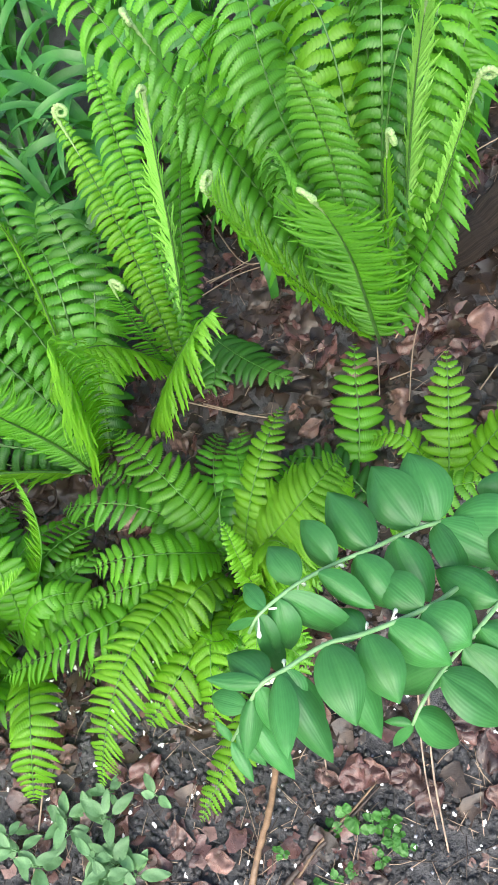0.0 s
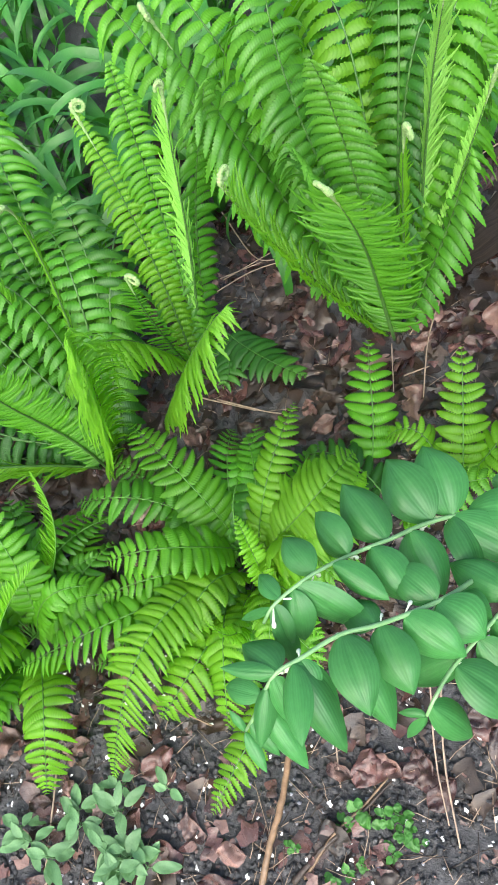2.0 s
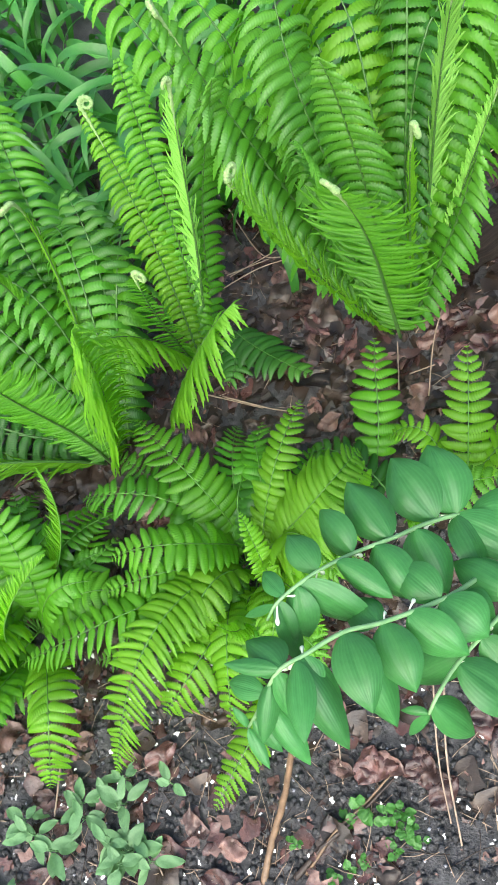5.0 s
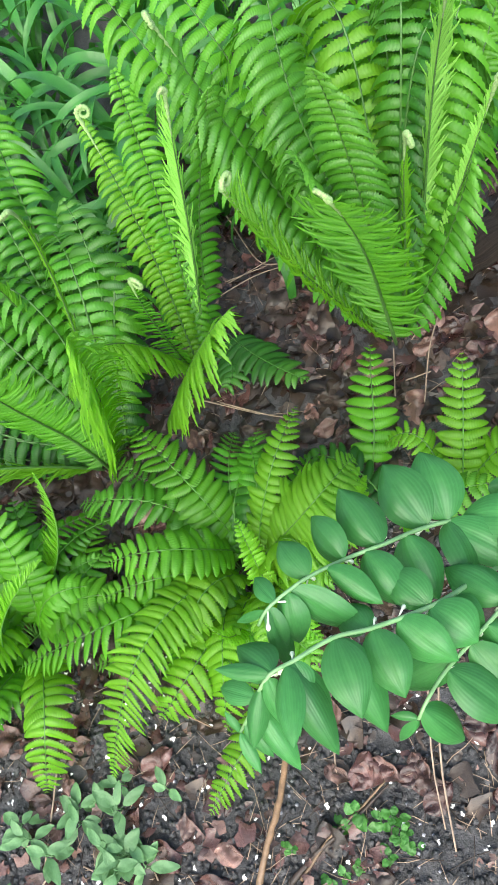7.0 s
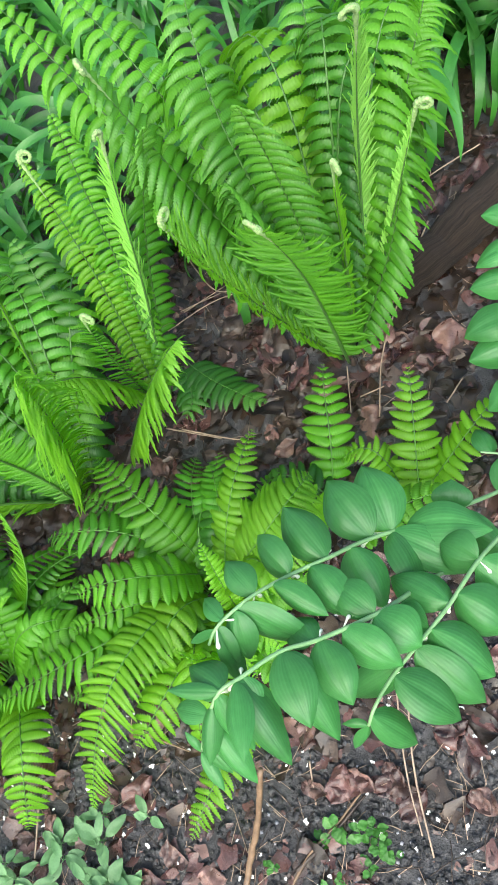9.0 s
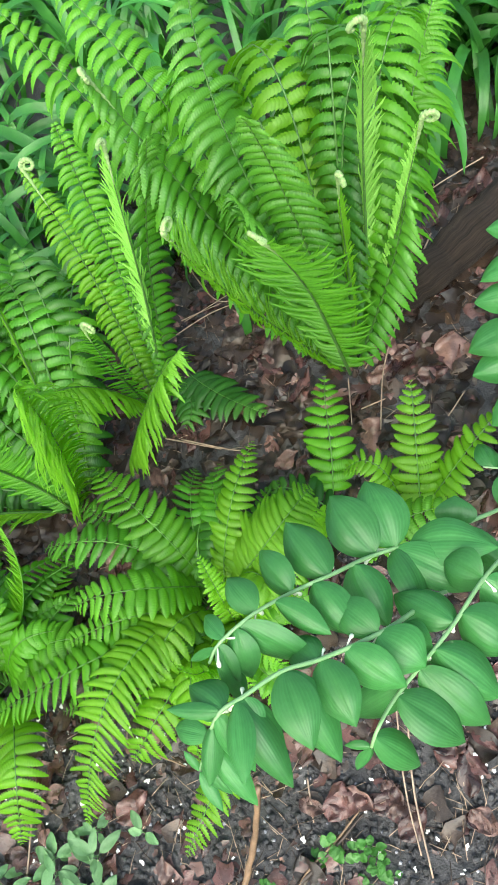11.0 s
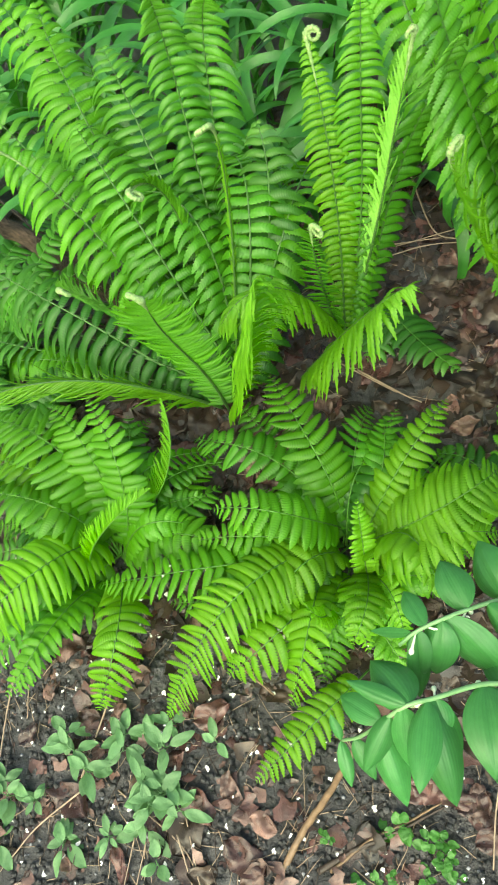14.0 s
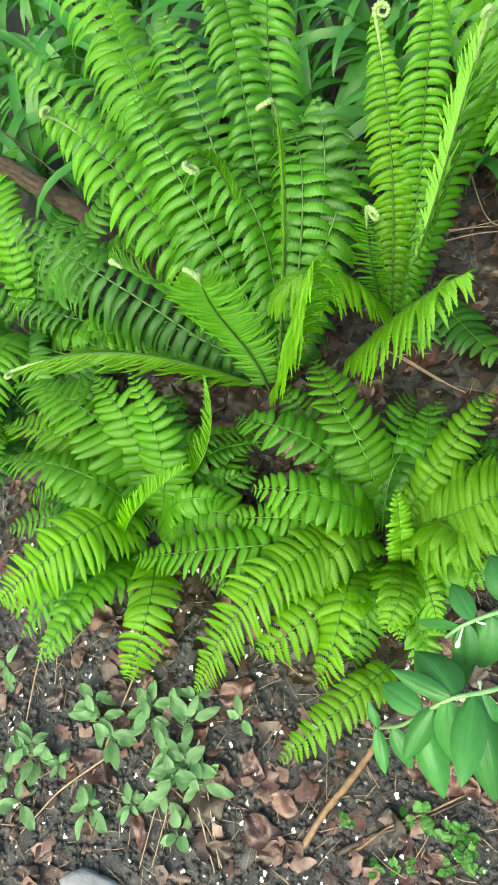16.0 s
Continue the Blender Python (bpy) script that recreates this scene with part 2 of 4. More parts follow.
# ---- ferns ----
# fronds: base, middle, tip, half width, twist, curl, fold, youth
FERN_A = [
    (0.031, 0.977, 0.165, -0.006, 0.877, 0.509, -0.046, 0.726, 0.818, 0.108, 0.0, 2.0, 0.0, 0.62),
    (0.021, 0.995, 0.154, -0.139, 0.952, 0.454, -0.214, 0.875, 0.734, 0.085, 10.0, 2.0, 5.0, 0.75),
    (0.041, 1.009, 0.159, 0.057, 0.978, 0.479, 0.062, 0.905, 0.753, 0.036, 20.0, 3.0, -32.0, 0.8),
    (0.07, 1.031, 0.166, 0.102, 1.049, 0.573, 0.108, 0.899, 0.98, 0.072, 25.0, 3.0, -32.0, 0.97),
    (0.078, 1.028, 0.167, 0.145, 1.033, 0.469, 0.192, 0.974, 0.771, 0.036, -30.0, 3.0, -32.0, 0.97),
    (0.022, 1.006, 0.166, -0.022, 0.965, 0.655, -0.055, 0.914, 0.874, 0.065, 0.0, 0.0, 10.0, 0.3),
    (0.016, 1.014, 0.166, -0.199, 1.1, 0.588, -0.3, 1.073, 0.889, 0.085, 10.0, 1.0, 10.0, 0.4),
]
FERN_A1 = [
    (0.011, 1.03, 0.166, -0.086, 1.085, 0.655, -0.131, 1.189, 0.948, 0.085, -5.0, 0.0, 5.0, 0.25),
    (0.011, 1.03, 0.166, -0.194, 1.195, 0.648, -0.343, 1.292, 0.922, 0.09, 10.0, 0.0, 10.0, 0.5),
    (0.037, 1.023, 0.17, 0.047, 1.18, 0.556, 0.044, 1.338, 0.851, 0.075, -10.0, 0.0, 10.0, 0.4),
    (0.089, 1.077, 0.183, 0.167, 1.189, 0.477, 0.276, 1.358, 0.751, 0.088, -15.0, 4.0, 10.0, 0.5),
    (0.023, 1.027, 0.168, -0.282, 1.22, 0.586, -0.493, 1.311, 0.899, 0.08, 20.0, 0.0, 10.0, 0.5),
    (0.095, 1.075, 0.184, 0.187, 1.254, 0.526, 0.228, 1.405, 0.737, 0.085, -20.0, 0.0, 10.0, 0.3),
    (0.051, 0.999, 0.17, 0.123, 1.017, 0.383, 0.173, 1.022, 0.592, 0.07, -30.0, 0.0, 10.0, 0.35),
]
FERN_A2 = [
    (0.023, 1.027, 0.168, -0.187, 1.091, 0.509, -0.302, 1.156, 0.696, 0.085, 10.0, 0.0, 10.0, 0.35),
    (0.028, 1.012, 0.167, -0.066, 1.006, 0.501, -0.108, 0.956, 0.71, 0.08, 0.0, 0.0, 10.0, 0.35),
    (0.04, 1.009, 0.169, 0.101, 1.111, 0.479, 0.134, 1.182, 0.671, 0.07, -10.0, 0.0, 10.0, 0.35),
]
# youth kept low on this fern: darker leaf greens also stand in for weaker light
FERN_B = [
    (-0.641, 0.797, 0.027, -0.614, 0.702, 0.402, -0.544, 0.536, 0.768, 0.075, 0.0, 2.0, 5.0, 0.45),
    (-0.628, 0.791, 0.028, -0.516, 0.735, 0.401, -0.398, 0.592, 0.777, 0.085, -25.0, 4.0, 0.0, 0.79),
    (-0.657, 0.802, 0.024, -0.834, 0.677, 0.274, -1.054, 0.561, 0.316, 0.1, 10.0, 3.0, -32.0, 0.75),
    (-0.666, 0.83, 0.026, -0.781, 0.769, 0.361, -0.746, 0.631, 0.634, 0.05, 10.0, 2.0, 10.0, 0.29),
    (-0.632, 0.834, 0.032, -0.617, 0.983, 0.458, -0.579, 0.93, 0.699, 0.024, -30.0, 3.0, -32.0, 0.79),
    (-0.613, 0.844, 0.046, -0.95, 1.131, 0.417, -1.06, 1.27, 0.662, 0.114, 0.0, 0.0, 5.0, 0.44),
    (-0.6, 0.846, 0.048, -0.75, 1.148, 0.482, -0.732, 1.117, 0.782, 0.065, -10.0, 0.0, 20.0, 0.39),
]
FERN_B1 = [
    (-0.649, 0.826, 0.038, -0.931, 0.961, 0.414, -1.05, 0.941, 0.593, 0.09, 10.0, 1.0, 10.0, 0.44),
    (-0.676, 0.823, 0.033, -0.933, 0.837, 0.222, -1.243, 0.92, 0.319, 0.096, 10.0, 0.0, 10.0, 0.19),
    (-0.64, 0.841, 0.041, -0.731, 0.983, 0.409, -0.734, 0.873, 0.598, 0.045, 20.0, 3.0, -25.0, 0.44),
    (-0.613, 0.844, 0.046, -0.809, 0.973, 0.375, -0.975, 1.116, 0.512, 0.108, 0.0, 0.0, 5.0, 0.29),
    (-0.6, 0.846, 0.048, -0.566, 1.028, 0.361, -0.603, 1.144, 0.525, 0.09, -10.0, 0.0, 5.0, 0.14),
    (-0.708, 0.825, 0.018, -1.005, 0.825, 0.089, -1.346, 0.865, 0.077, 0.07, 0.0, 0.0, 5.0, 0.04),
    (-0.609, 0.83, 0.045, -0.793, 1.072, 0.387, -0.951, 1.263, 0.579, 0.108, 0.0, 0.0, 5.0, 0.29),
]
FERN_B2 = [
    (-0.622, 0.829, 0.043, -1.099, 1.124, 0.342, -1.312, 1.195, 0.513, 0.102, 10.0, 0.0, 5.0, 0.39),
    (-0.609, 0.83, 0.045, -1.07, 1.253, 0.419, -1.223, 1.314, 0.639, 0.102, 0.0, 0.0, 5.0, 0.44),
    (-0.6, 0.846, 0.048, -0.721, 1.196, 0.471, -0.666, 1.202, 0.721, 0.07, 0.0, 0.0, 10.0, 0.24),
    (-0.636, 0.827, 0.04, -0.776, 0.916, 0.276, -0.835, 0.973, 0.371, 0.07, 0.0, 0.0, 10.0, 0.19),
    (-0.636, 0.827, 0.04, -0.877, 0.825, 0.17, -1.156, 0.852, 0.187, 0.07, 0.0, 0.0, 10.0, 0.14),
]
FERN_C = [
    (-0.325, 0.581, 0.048, -0.373, 0.628, 0.235, -0.511, 0.773, 0.246, 0.074, 0.0, 0.0, 8.0, 0.42),
    (-0.354, 0.6, 0.046, -0.474, 0.623, 0.198, -0.654, 0.665, 0.132, 0.067, 0.0, 0.0, 8.0, 0.37),
    (-0.321, 0.566, 0.058, -0.397, 0.497, 0.259, -0.539, 0.486, 0.214, 0.067, 0.0, 0.0, 8.0, 0.52),
    (-0.334, 0.528, 0.052, -0.444, 0.477, 0.169, -0.591, 0.447, 0.122, 0.054, 0.0, 0.0, 8.0, 0.42),
    (-0.35, 0.501, 0.047, -0.518, 0.4, 0.17, -0.763, 0.332, 0.073, 0.07, 0.0, 0.0, 8.0, 0.42),
    (-0.322, 0.527, 0.064, -0.445, 0.357, 0.198, -0.559, 0.142, 0.039, 0.081, 0.0, 0.0, 8.0, 0.82),
    (-0.34, 0.465, 0.055, -0.326, 0.327, 0.164, -0.332, 0.218, 0.043, 0.06, 0.0, 0.0, 8.0, 0.85),
]
FERN_C1 = [
    (-0.215, 0.316, 0.042, -0.274, 0.2, 0.111, -0.364, 0.078, 0.035, 0.051, 0.0, 0.0, 8.0, 0.85),
    (-0.28, 0.539, 0.062, -0.225, 0.629, 0.26, -0.169, 0.765, 0.282, 0.054, 0.0, 0.0, 8.0, 0.62),
    (-0.256, 0.532, 0.065, -0.159, 0.563, 0.284, -0.071, 0.613, 0.303, 0.095, 0.0, 0.0, 4.0, 0.84),
    (-0.254, 0.476, 0.06, -0.263, 0.498, 0.181, -0.284, 0.549, 0.262, 0.037, 0.0, 0.0, 20.0, 0.8),
    (-0.259, 0.497, 0.061, -0.235, 0.401, 0.176, -0.242, 0.33, 0.149, 0.054, 0.0, 0.0, 8.0, 0.9),
    (-0.262, 0.508, 0.062, -0.194, 0.517, 0.234, -0.115, 0.442, 0.2, 0.07, 0.0, 0.0, 4.0, 0.84),
    (-0.296, 0.512, 0.057, -0.367, 0.438, 0.178, -0.437, 0.308, 0.074, 0.065, 0.0, 0.0, 8.0, 0.67),
]
FERN_C2 = [
    (-0.333, 0.568, 0.046, -0.408, 0.618, 0.168, -0.607, 0.776, 0.11, 0.065, 0.0, 0.0, 8.0, 0.32),
    (-0.319, 0.558, 0.047, -0.286, 0.658, 0.172, -0.263, 0.791, 0.169, 0.065, 0.0, 0.0, 8.0, 0.32),
    (-0.303, 0.538, 0.048, -0.404, 0.401, 0.129, -0.615, 0.333, 0.047, 0.065, 0.0, 0.0, 8.0, 0.37),
    (-0.292, 0.494, 0.046, -0.288, 0.364, 0.104, -0.288, 0.272, 0.046, 0.054, 0.0, 0.0, 8.0, 0.52),
    (-0.249, 0.502, 0.054, -0.173, 0.478, 0.154, -0.1, 0.537, 0.192, 0.065, 0.0, 0.0, 8.0, 0.62),
    (-0.242, 0.47, 0.052, -0.188, 0.372, 0.102, -0.171, 0.301, 0.078, 0.054, 0.0, 0.0, 8.0, 0.52),
    (-0.301, 0.409, 0.086, -0.3, 0.35, 0.201, -0.336, 0.364, 0.236, 0.031, 0.0, 0.0, 20.0, 0.65),
]
FERN_C3 = [
    (-0.314, 0.536, 0.046, -0.468, 0.435, 0.141, -0.641, 0.431, 0.092, 0.07, 0.0, 0.0, 6.0, 0.42),
    (-0.316, 0.459, 0.059, -0.377, 0.317, 0.145, -0.461, 0.238, 0.064, 0.07, 0.0, 0.0, 6.0, 0.6),
    (-0.272, 0.541, 0.074, -0.141, 0.549, 0.306, -0.059, 0.63, 0.307, 0.1, 0.0, 0.0, 6.0, 0.85),
    (-0.26, 0.528, 0.074, -0.147, 0.516, 0.262, -0.047, 0.542, 0.261, 0.09, 0.0, 0.0, 6.0, 0.85),
]
FERN_D = [
    (-0.787, 0.443, -0.041, -0.736, 0.507, 0.204, -0.844, 0.638, 0.268, 0.068, 0.0, 0.0, 8.0, 0.57),
    (-0.801, 0.44, -0.043, -0.862, 0.528, 0.225, -1.125, 0.59, 0.187, 0.101, 0.0, 0.0, 8.0, 0.47),
    (-0.808, 0.439, -0.045, -0.867, 0.429, 0.195, -1.114, 0.433, 0.134, 0.076, 0.0, 0.0, 8.0, 0.52),
    (-0.775, 0.394, -0.043, -0.676, 0.242, 0.109, -0.716, 0.116, -0.03, 0.068, 0.0, 0.0, 8.0, 0.8),
    (-0.836, 0.381, -0.055, -0.964, 0.396, -0.004, -1.136, 0.329, -0.059, 0.057, 0.0, 0.0, 8.0, 0.37),
    (-0.725, 0.429, -0.032, -0.669, 0.494, 0.074, -0.59, 0.592, 0.076, 0.068, 0.0, 0.0, 8.0, 0.27),
    (-0.75, 0.386, -0.04, -0.803, 0.285, 0.032, -0.943, 0.223, -0.017, 0.057, 0.0, 0.0, 8.0, 0.52),
]
FERN_D1 = [
    (-0.796, 0.428, -0.044, -0.962, 0.517, 0.067, -1.134, 0.545, 0.042, 0.074, 0.0, 0.0, 8.0, 0.32),
    (-0.787, 0.443, -0.041, -0.791, 0.596, 0.103, -0.821, 0.688, 0.127, 0.063, 0.0, 0.0, 8.0, 0.37),
    (-0.817, 0.452, -0.015, -0.834, 0.314, 0.189, -0.993, 0.162, 0.089, 0.093, 0.0, 0.0, 6.0, 0.8),
    (-0.789, 0.507, -0.015, -0.668, 0.548, 0.179, -0.682, 0.651, 0.306, 0.049, 90.0, 3.0, 50.0, 0.67),
    (-0.803, 0.369, 0.06, -0.724, 0.389, 0.235, -0.646, 0.482, 0.276, 0.045, 60.0, 3.0, 35.0, 0.85),
    (-0.787, 0.443, -0.041, -0.894, 0.265, 0.015, -1.042, 0.175, -0.038, 0.081, 0.0, 0.0, 6.0, 0.52),
    (-0.792, 0.435, -0.022, -0.917, 0.499, 0.153, -1.154, 0.516, 0.116, 0.085, 0.0, 0.0, 6.0, 0.6),
]
FERN_D2 = [
    (-0.783, 0.44, -0.03, -0.645, 0.458, 0.114, -0.536, 0.452, 0.112, 0.08, 0.0, 0.0, 6.0, 0.5),
    (-0.79, 0.448, -0.021, -0.806, 0.534, 0.215, -0.923, 0.622, 0.244, 0.08, 0.0, 0.0, 6.0, 0.55),
]
FERN_E = [
    (-0.039, 0.702, 0.097, -0.026, 0.786, 0.207, -0.022, 0.931, 0.231, 0.066, 0.0, 0.0, 8.0, 0.55),
    (0.13, 0.629, 0.118, 0.134, 0.699, 0.265, 0.14, 0.815, 0.337, 0.059, 0.0, 0.0, 8.0, 0.68),
    (0.127, 0.642, 0.119, 0.207, 0.675, 0.265, 0.295, 0.736, 0.335, 0.059, 0.0, 0.0, 8.0, 0.85),
    (0.107, 0.658, 0.117, 0.054, 0.717, 0.214, -0.01, 0.724, 0.184, 0.043, 0.0, 0.0, 8.0, 0.6),
    (-0.09, 0.55, 0.084, -0.083, 0.592, 0.26, -0.15, 0.611, 0.29, 0.074, 0.0, 0.0, 8.0, 0.8),
    (-0.011, 0.634, 0.095, -0.088, 0.699, 0.169, -0.171, 0.718, 0.157, 0.063, 0.0, 0.0, 8.0, 0.1),
    (0.006, 0.579, 0.103, 0.08, 0.585, 0.226, 0.181, 0.587, 0.263, 0.063, 0.0, 0.0, 8.0, 0.5),
]
FERN_F = [
    (-0.362, 1.116, 0.083, -0.268, 0.999, 0.127, -0.164, 0.923, 0.137, 0.075, 0.0, 0.0, 5.0, 0.0),
    (-0.377, 1.104, 0.079, -0.342, 0.996, 0.105, -0.357, 0.941, 0.097, 0.06, 0.0, 0.0, 5.0, 0.0),
]
FERN_G = [
    (-0.423, 1.006, 0.072, -0.431, 1.047, 0.465, -0.468, 1.085, 0.742, 0.048, -15.0, 1.0, 15.0, 0.7),
    (-0.416, 1.014, 0.074, -0.384, 1.068, 0.504, -0.383, 1.097, 0.807, 0.055, -10.0, 0.0, 20.0, 0.6),
    (-0.412, 1.021, 0.076, -0.351, 1.038, 0.417, -0.286, 1.006, 0.815, 0.065, -35.0, 3.0, -32.0, 0.97),
    (-0.435, 1.012, 0.071, -0.44, 0.945, 0.334, -0.435, 0.916, 0.512, 0.045, 0.0, 2.0, 10.0, 0.6),
    (-0.481, 0.857, 0.119, -0.342, 0.81, 0.405, -0.245, 0.81, 0.533, 0.085, 0.0, 4.0, 0.0, 0.82),
    (-0.407, 0.984, 0.103, -0.471, 0.835, 0.438, -0.562, 0.738, 0.434, 0.06, 0.0, 4.0, 0.0, 0.8),
    (-0.4, 1.015, 0.077, -0.318, 1.083, 0.487, -0.244, 1.043, 0.775, 0.06, -40.0, 0.0, 10.0, 0.4),
]
FERNS = {
    'A': FERN_A + FERN_A1 + FERN_A2,
    'B': FERN_B + FERN_B1 + FERN_B2,
    'C': FERN_C + FERN_C1 + FERN_C2 + FERN_C3,
    'D': FERN_D + FERN_D1 + FERN_D2,
    'E': FERN_E,
    'F': FERN_F,
    'G': FERN_G,
}
# end of fronds


def frond_parts(row, tall, seed, origin, fine=True):
    """One frond: stalk, two rows of toothed pinnae, coiled tip. curl: 0 open, 1 open with a coiled tip,
    2 young with close-set comb-like pinnae, 3 young and still furled along the stalk, 4 limp with hanging pinnae."""
    rng = np.random.default_rng(seed)
    base, mid, tip = (np.array(row[k:k + 3]) - origin for k in (0, 3, 6))
    half, twist, curl, fold, youth = row[9:14]
    half *= 1.0 if tall else 0.92
    path, length = bow(base, mid, tip, 64)
    tang = np.gradient(path, axis=0)
    tang /= np.linalg.norm(tang, axis=1)[:, None]
    up = np.array([0.0, 0.0, 1.0])
    mean = unit(path[-1] - path[0])
    side0 = np.cross(mean, up)
    if np.linalg.norm(side0) < 0.25:
        side0 = np.array([1.0, 0.0, 0.0])
    side0 = unit(side0)
    nrm0 = unit(np.cross(side0, mean))
    a = radians(twist)
    side0 = unit(side0 * math.cos(a) + nrm0 * math.sin(a))
    side = side0 - tang * (tang @ side0)[:, None]
    side /= np.linalg.norm(side, axis=1)[:, None]
    nrm = np.cross(side, tang)
    along = np.linspace(0, 1, 64)
    sway = length * rng.normal(0, 0.012) * np.sin(along * rng.uniform(4, 7) + rng.random() * 6) * along
    path = path + side * sway[:, None]
    turn = (rng.normal(0, 0.10) + rng.normal(0, 0.22) * along) * (0.15 if curl >= 2 else 1.0)
    side, nrm = side * np.cos(turn)[:, None] + nrm * np.sin(turn)[:, None], nrm * np.cos(turn)[:, None] - side * np.sin(turn)[:, None]
    # stalk, sunk a little below the blade
    thick = 0.0034 if tall else 0.0015
    radii = thick * (1.0 - along) ** 0.8 + 0.0005
    sv, sf = tube((path - nrm * (0.7 * radii)[:, None])[::2], radii[::2], 6)
    # pinnae
    gap = min(0.0250 if tall else 0.0195 if youth < 0.75 or half < 0.073 else 0.0145, half * 0.31) * (0.93 + 0.14 * rng.random())
    lean, lean_var, droop0, sweep0, slim, pitch0 = (12, 4, 0.72, -0.20, 0.45, 20) if tall else (15, 4, 0.46, 0.12, 0.59, 16)
    if curl == 2:
        gap, lean, lean_var, droop0, sweep0, slim, pitch0 = 0.0122, 22, 3, -0.06, 0.16, 0.31, -60
    elif curl == 3:
        gap, lean, lean_var, droop0, sweep0, slim, pitch0 = 0.0052, 70, 6, 0.05, 0.10, 0.58, 20
    elif curl == 4:
        gap, lean, lean_var, droop0, sweep0, slim, pitch0 = 0.0095, 36, 9, 0.80, 0.15, 0.78, 12
    count = max(9, int(length * (0.95 if tall else 0.88) / gap))
    v = np.linspace(0, 1, count)
    first = 0.06 if tall else 0.14
    s = first + (1 - first) * (1 - (1 - v) ** 1.22) * 0.992
    if tall:
        prof = np.interp(s, [0, 0.1, 0.3, 0.55, 0.78, 0.9, 0.97, 1.0], [0.30, 0.6, 0.86, 0.98, 1.0, 0.76 if not curl else 0.62, 0.40, 0.12])
    else:
        prof = np.interp(s, [0, 0.15, 0.3, 0.5, 0.75, 0.9, 1.0], [0.45, 0.75, 0.97, 1.0, 0.80, 0.47, 0.08])
    ds = np.maximum(np.gradient(s) * length, 0.003)
    verts, faces, uvs = [], [], []
    droop_f = droop0 + rng.normal(0, 0.06)
    cols = np.array((-1.0, -0.5, 0.0, 0.5, 1.0)) if fine else np.array((-1.0, 0.0, 1.0))
    C = len(cols)
    for i in range(count):
        f = s[i] * 63
        k = min(int(f), 62)
        w = f - k
        P = path[k] * (1 - w) + path[k + 1] * w
        T, S, N = tang[k], side[k], nrm[k]
        for sg in (1, -1):
            L = half * prof[i] * rng.uniform(0.93, 1.07) * (rng.uniform(0.7, 1.2) if curl == 4 else 1.0)
            if rng.random() < 0.02:
                L *= rng.uniform(0.4, 0.8)
            lobes = int(min(17 if fine else 11, max(4, L / (0.0050 if tall else 0.0048))))
            if curl >= 2:
                lobes = min(lobes, 9)
            K = 2 * lobes + 1
            u = np.linspace(0, 1, K)
            taper = np.minimum(1.0, 0.74 + 2.4 * u) * ((1 - 0.14 * u) * (1 - u ** 4.2) ** 0.75 if tall else (1 - 0.32 * u) * (1 - u ** 4.5) ** 0.8)
            top = np.arange(K) % 2 == 1
            ang = radians(rng.normal(lean, lean_var) + 60 * max(0, s[i] - 0.72) - (70 * max(0, 0.4 - s[i]) if curl == 2 else 0))
            d = sg * S * math.cos(ang) + T * math.sin(ang)
            fo = radians(fold + rng.normal(0, 5))
            d = unit(d * math.cos(fo) + N * math.sin(fo))
            if curl == 4:
                d = unit(d - up * rng.uniform(0.25, 0.6))
            q = unit(T - d * (T @ d))
            nn = np.cross(d, q)
            if nn @ N < 0:
                nn = -nn
            pitch = radians(rng.normal(pitch0, 7))
            wd = q * math.cos(pitch) - nn * math.sin(pitch)
            nn = np.cross(d, wd)
            if nn @ N < 0:
                nn = -nn
            droop = droop_f + rng.normal(0, 0.09)
            sweep, bend = rng.normal(sweep0, 0.05), rng.uniform(2.0, 2.9)
            fall = up if curl == 4 else N * 0.45 + up * 0.62
            axis = P + np.outer(u - 0.10 * u ** 3, d) * L + np.outer(u ** bend, T * sweep - fall * droop) * L
            axis += np.outer(0.04 * L * math.sin(seed + 1.7 * i) * np.sin(u * 3.2), N)
            if curl in (2, 3):
                # unopened ends roll in towards the stalk
                axis += np.outer(u ** 3, N * rng.uniform(0.0, 0.25) - sg * S * rng.uniform(-0.10, 0.30)) * L
            if curl >= 2:
                axis += np.outer(np.sin(u * rng.uniform(5, 9) + rng.random() * 6) * u, nn) * 0.035 * L
            hw = np.minimum(ds[i] * slim, L * 0.32) * taper * np.where(top, 1.0, 0.72 if tall else 0.68) * rng.uniform(0.94, 1.05)
            o = len(verts)
            rows = np.empty((K, C, 3))
            for j, c in enumerate(cols):
                bulge = np.where(top, 0.20, -0.06) * (abs(c) == 0.5) - 0.10 * (c == 0.0) - np.where(top, 0.60, 0.50) * c * c
                rows[:, j] = axis + np.outer(hw * c, wd) + np.outer(hw * bulge, nn) + np.outer(hw * 0.22 * abs(c) * top, d)
            verts.extend(rows.reshape(-1, 3))
            uvs.extend((uu * (lobes + 0.5), s[i]) for uu in u for c in cols)
            for j in range(K - 1):
                for c in range(C - 1):
                    m = o + C * j + c
                    faces.append((m, m + 1, m + C + 1, m + C))
    # midrib that joins the pinnae
    rv, rf = tube((path - nrm * 0.001)[3:-1:2], np.linspace(0.0011, 0.0007, len(path[3:-1:2])), 3, len(verts))
    verts, faces, uvs = verts + rv, faces + rf, uvs + [(0.0, 0.3)] * len(rv)
    kv = kf = None
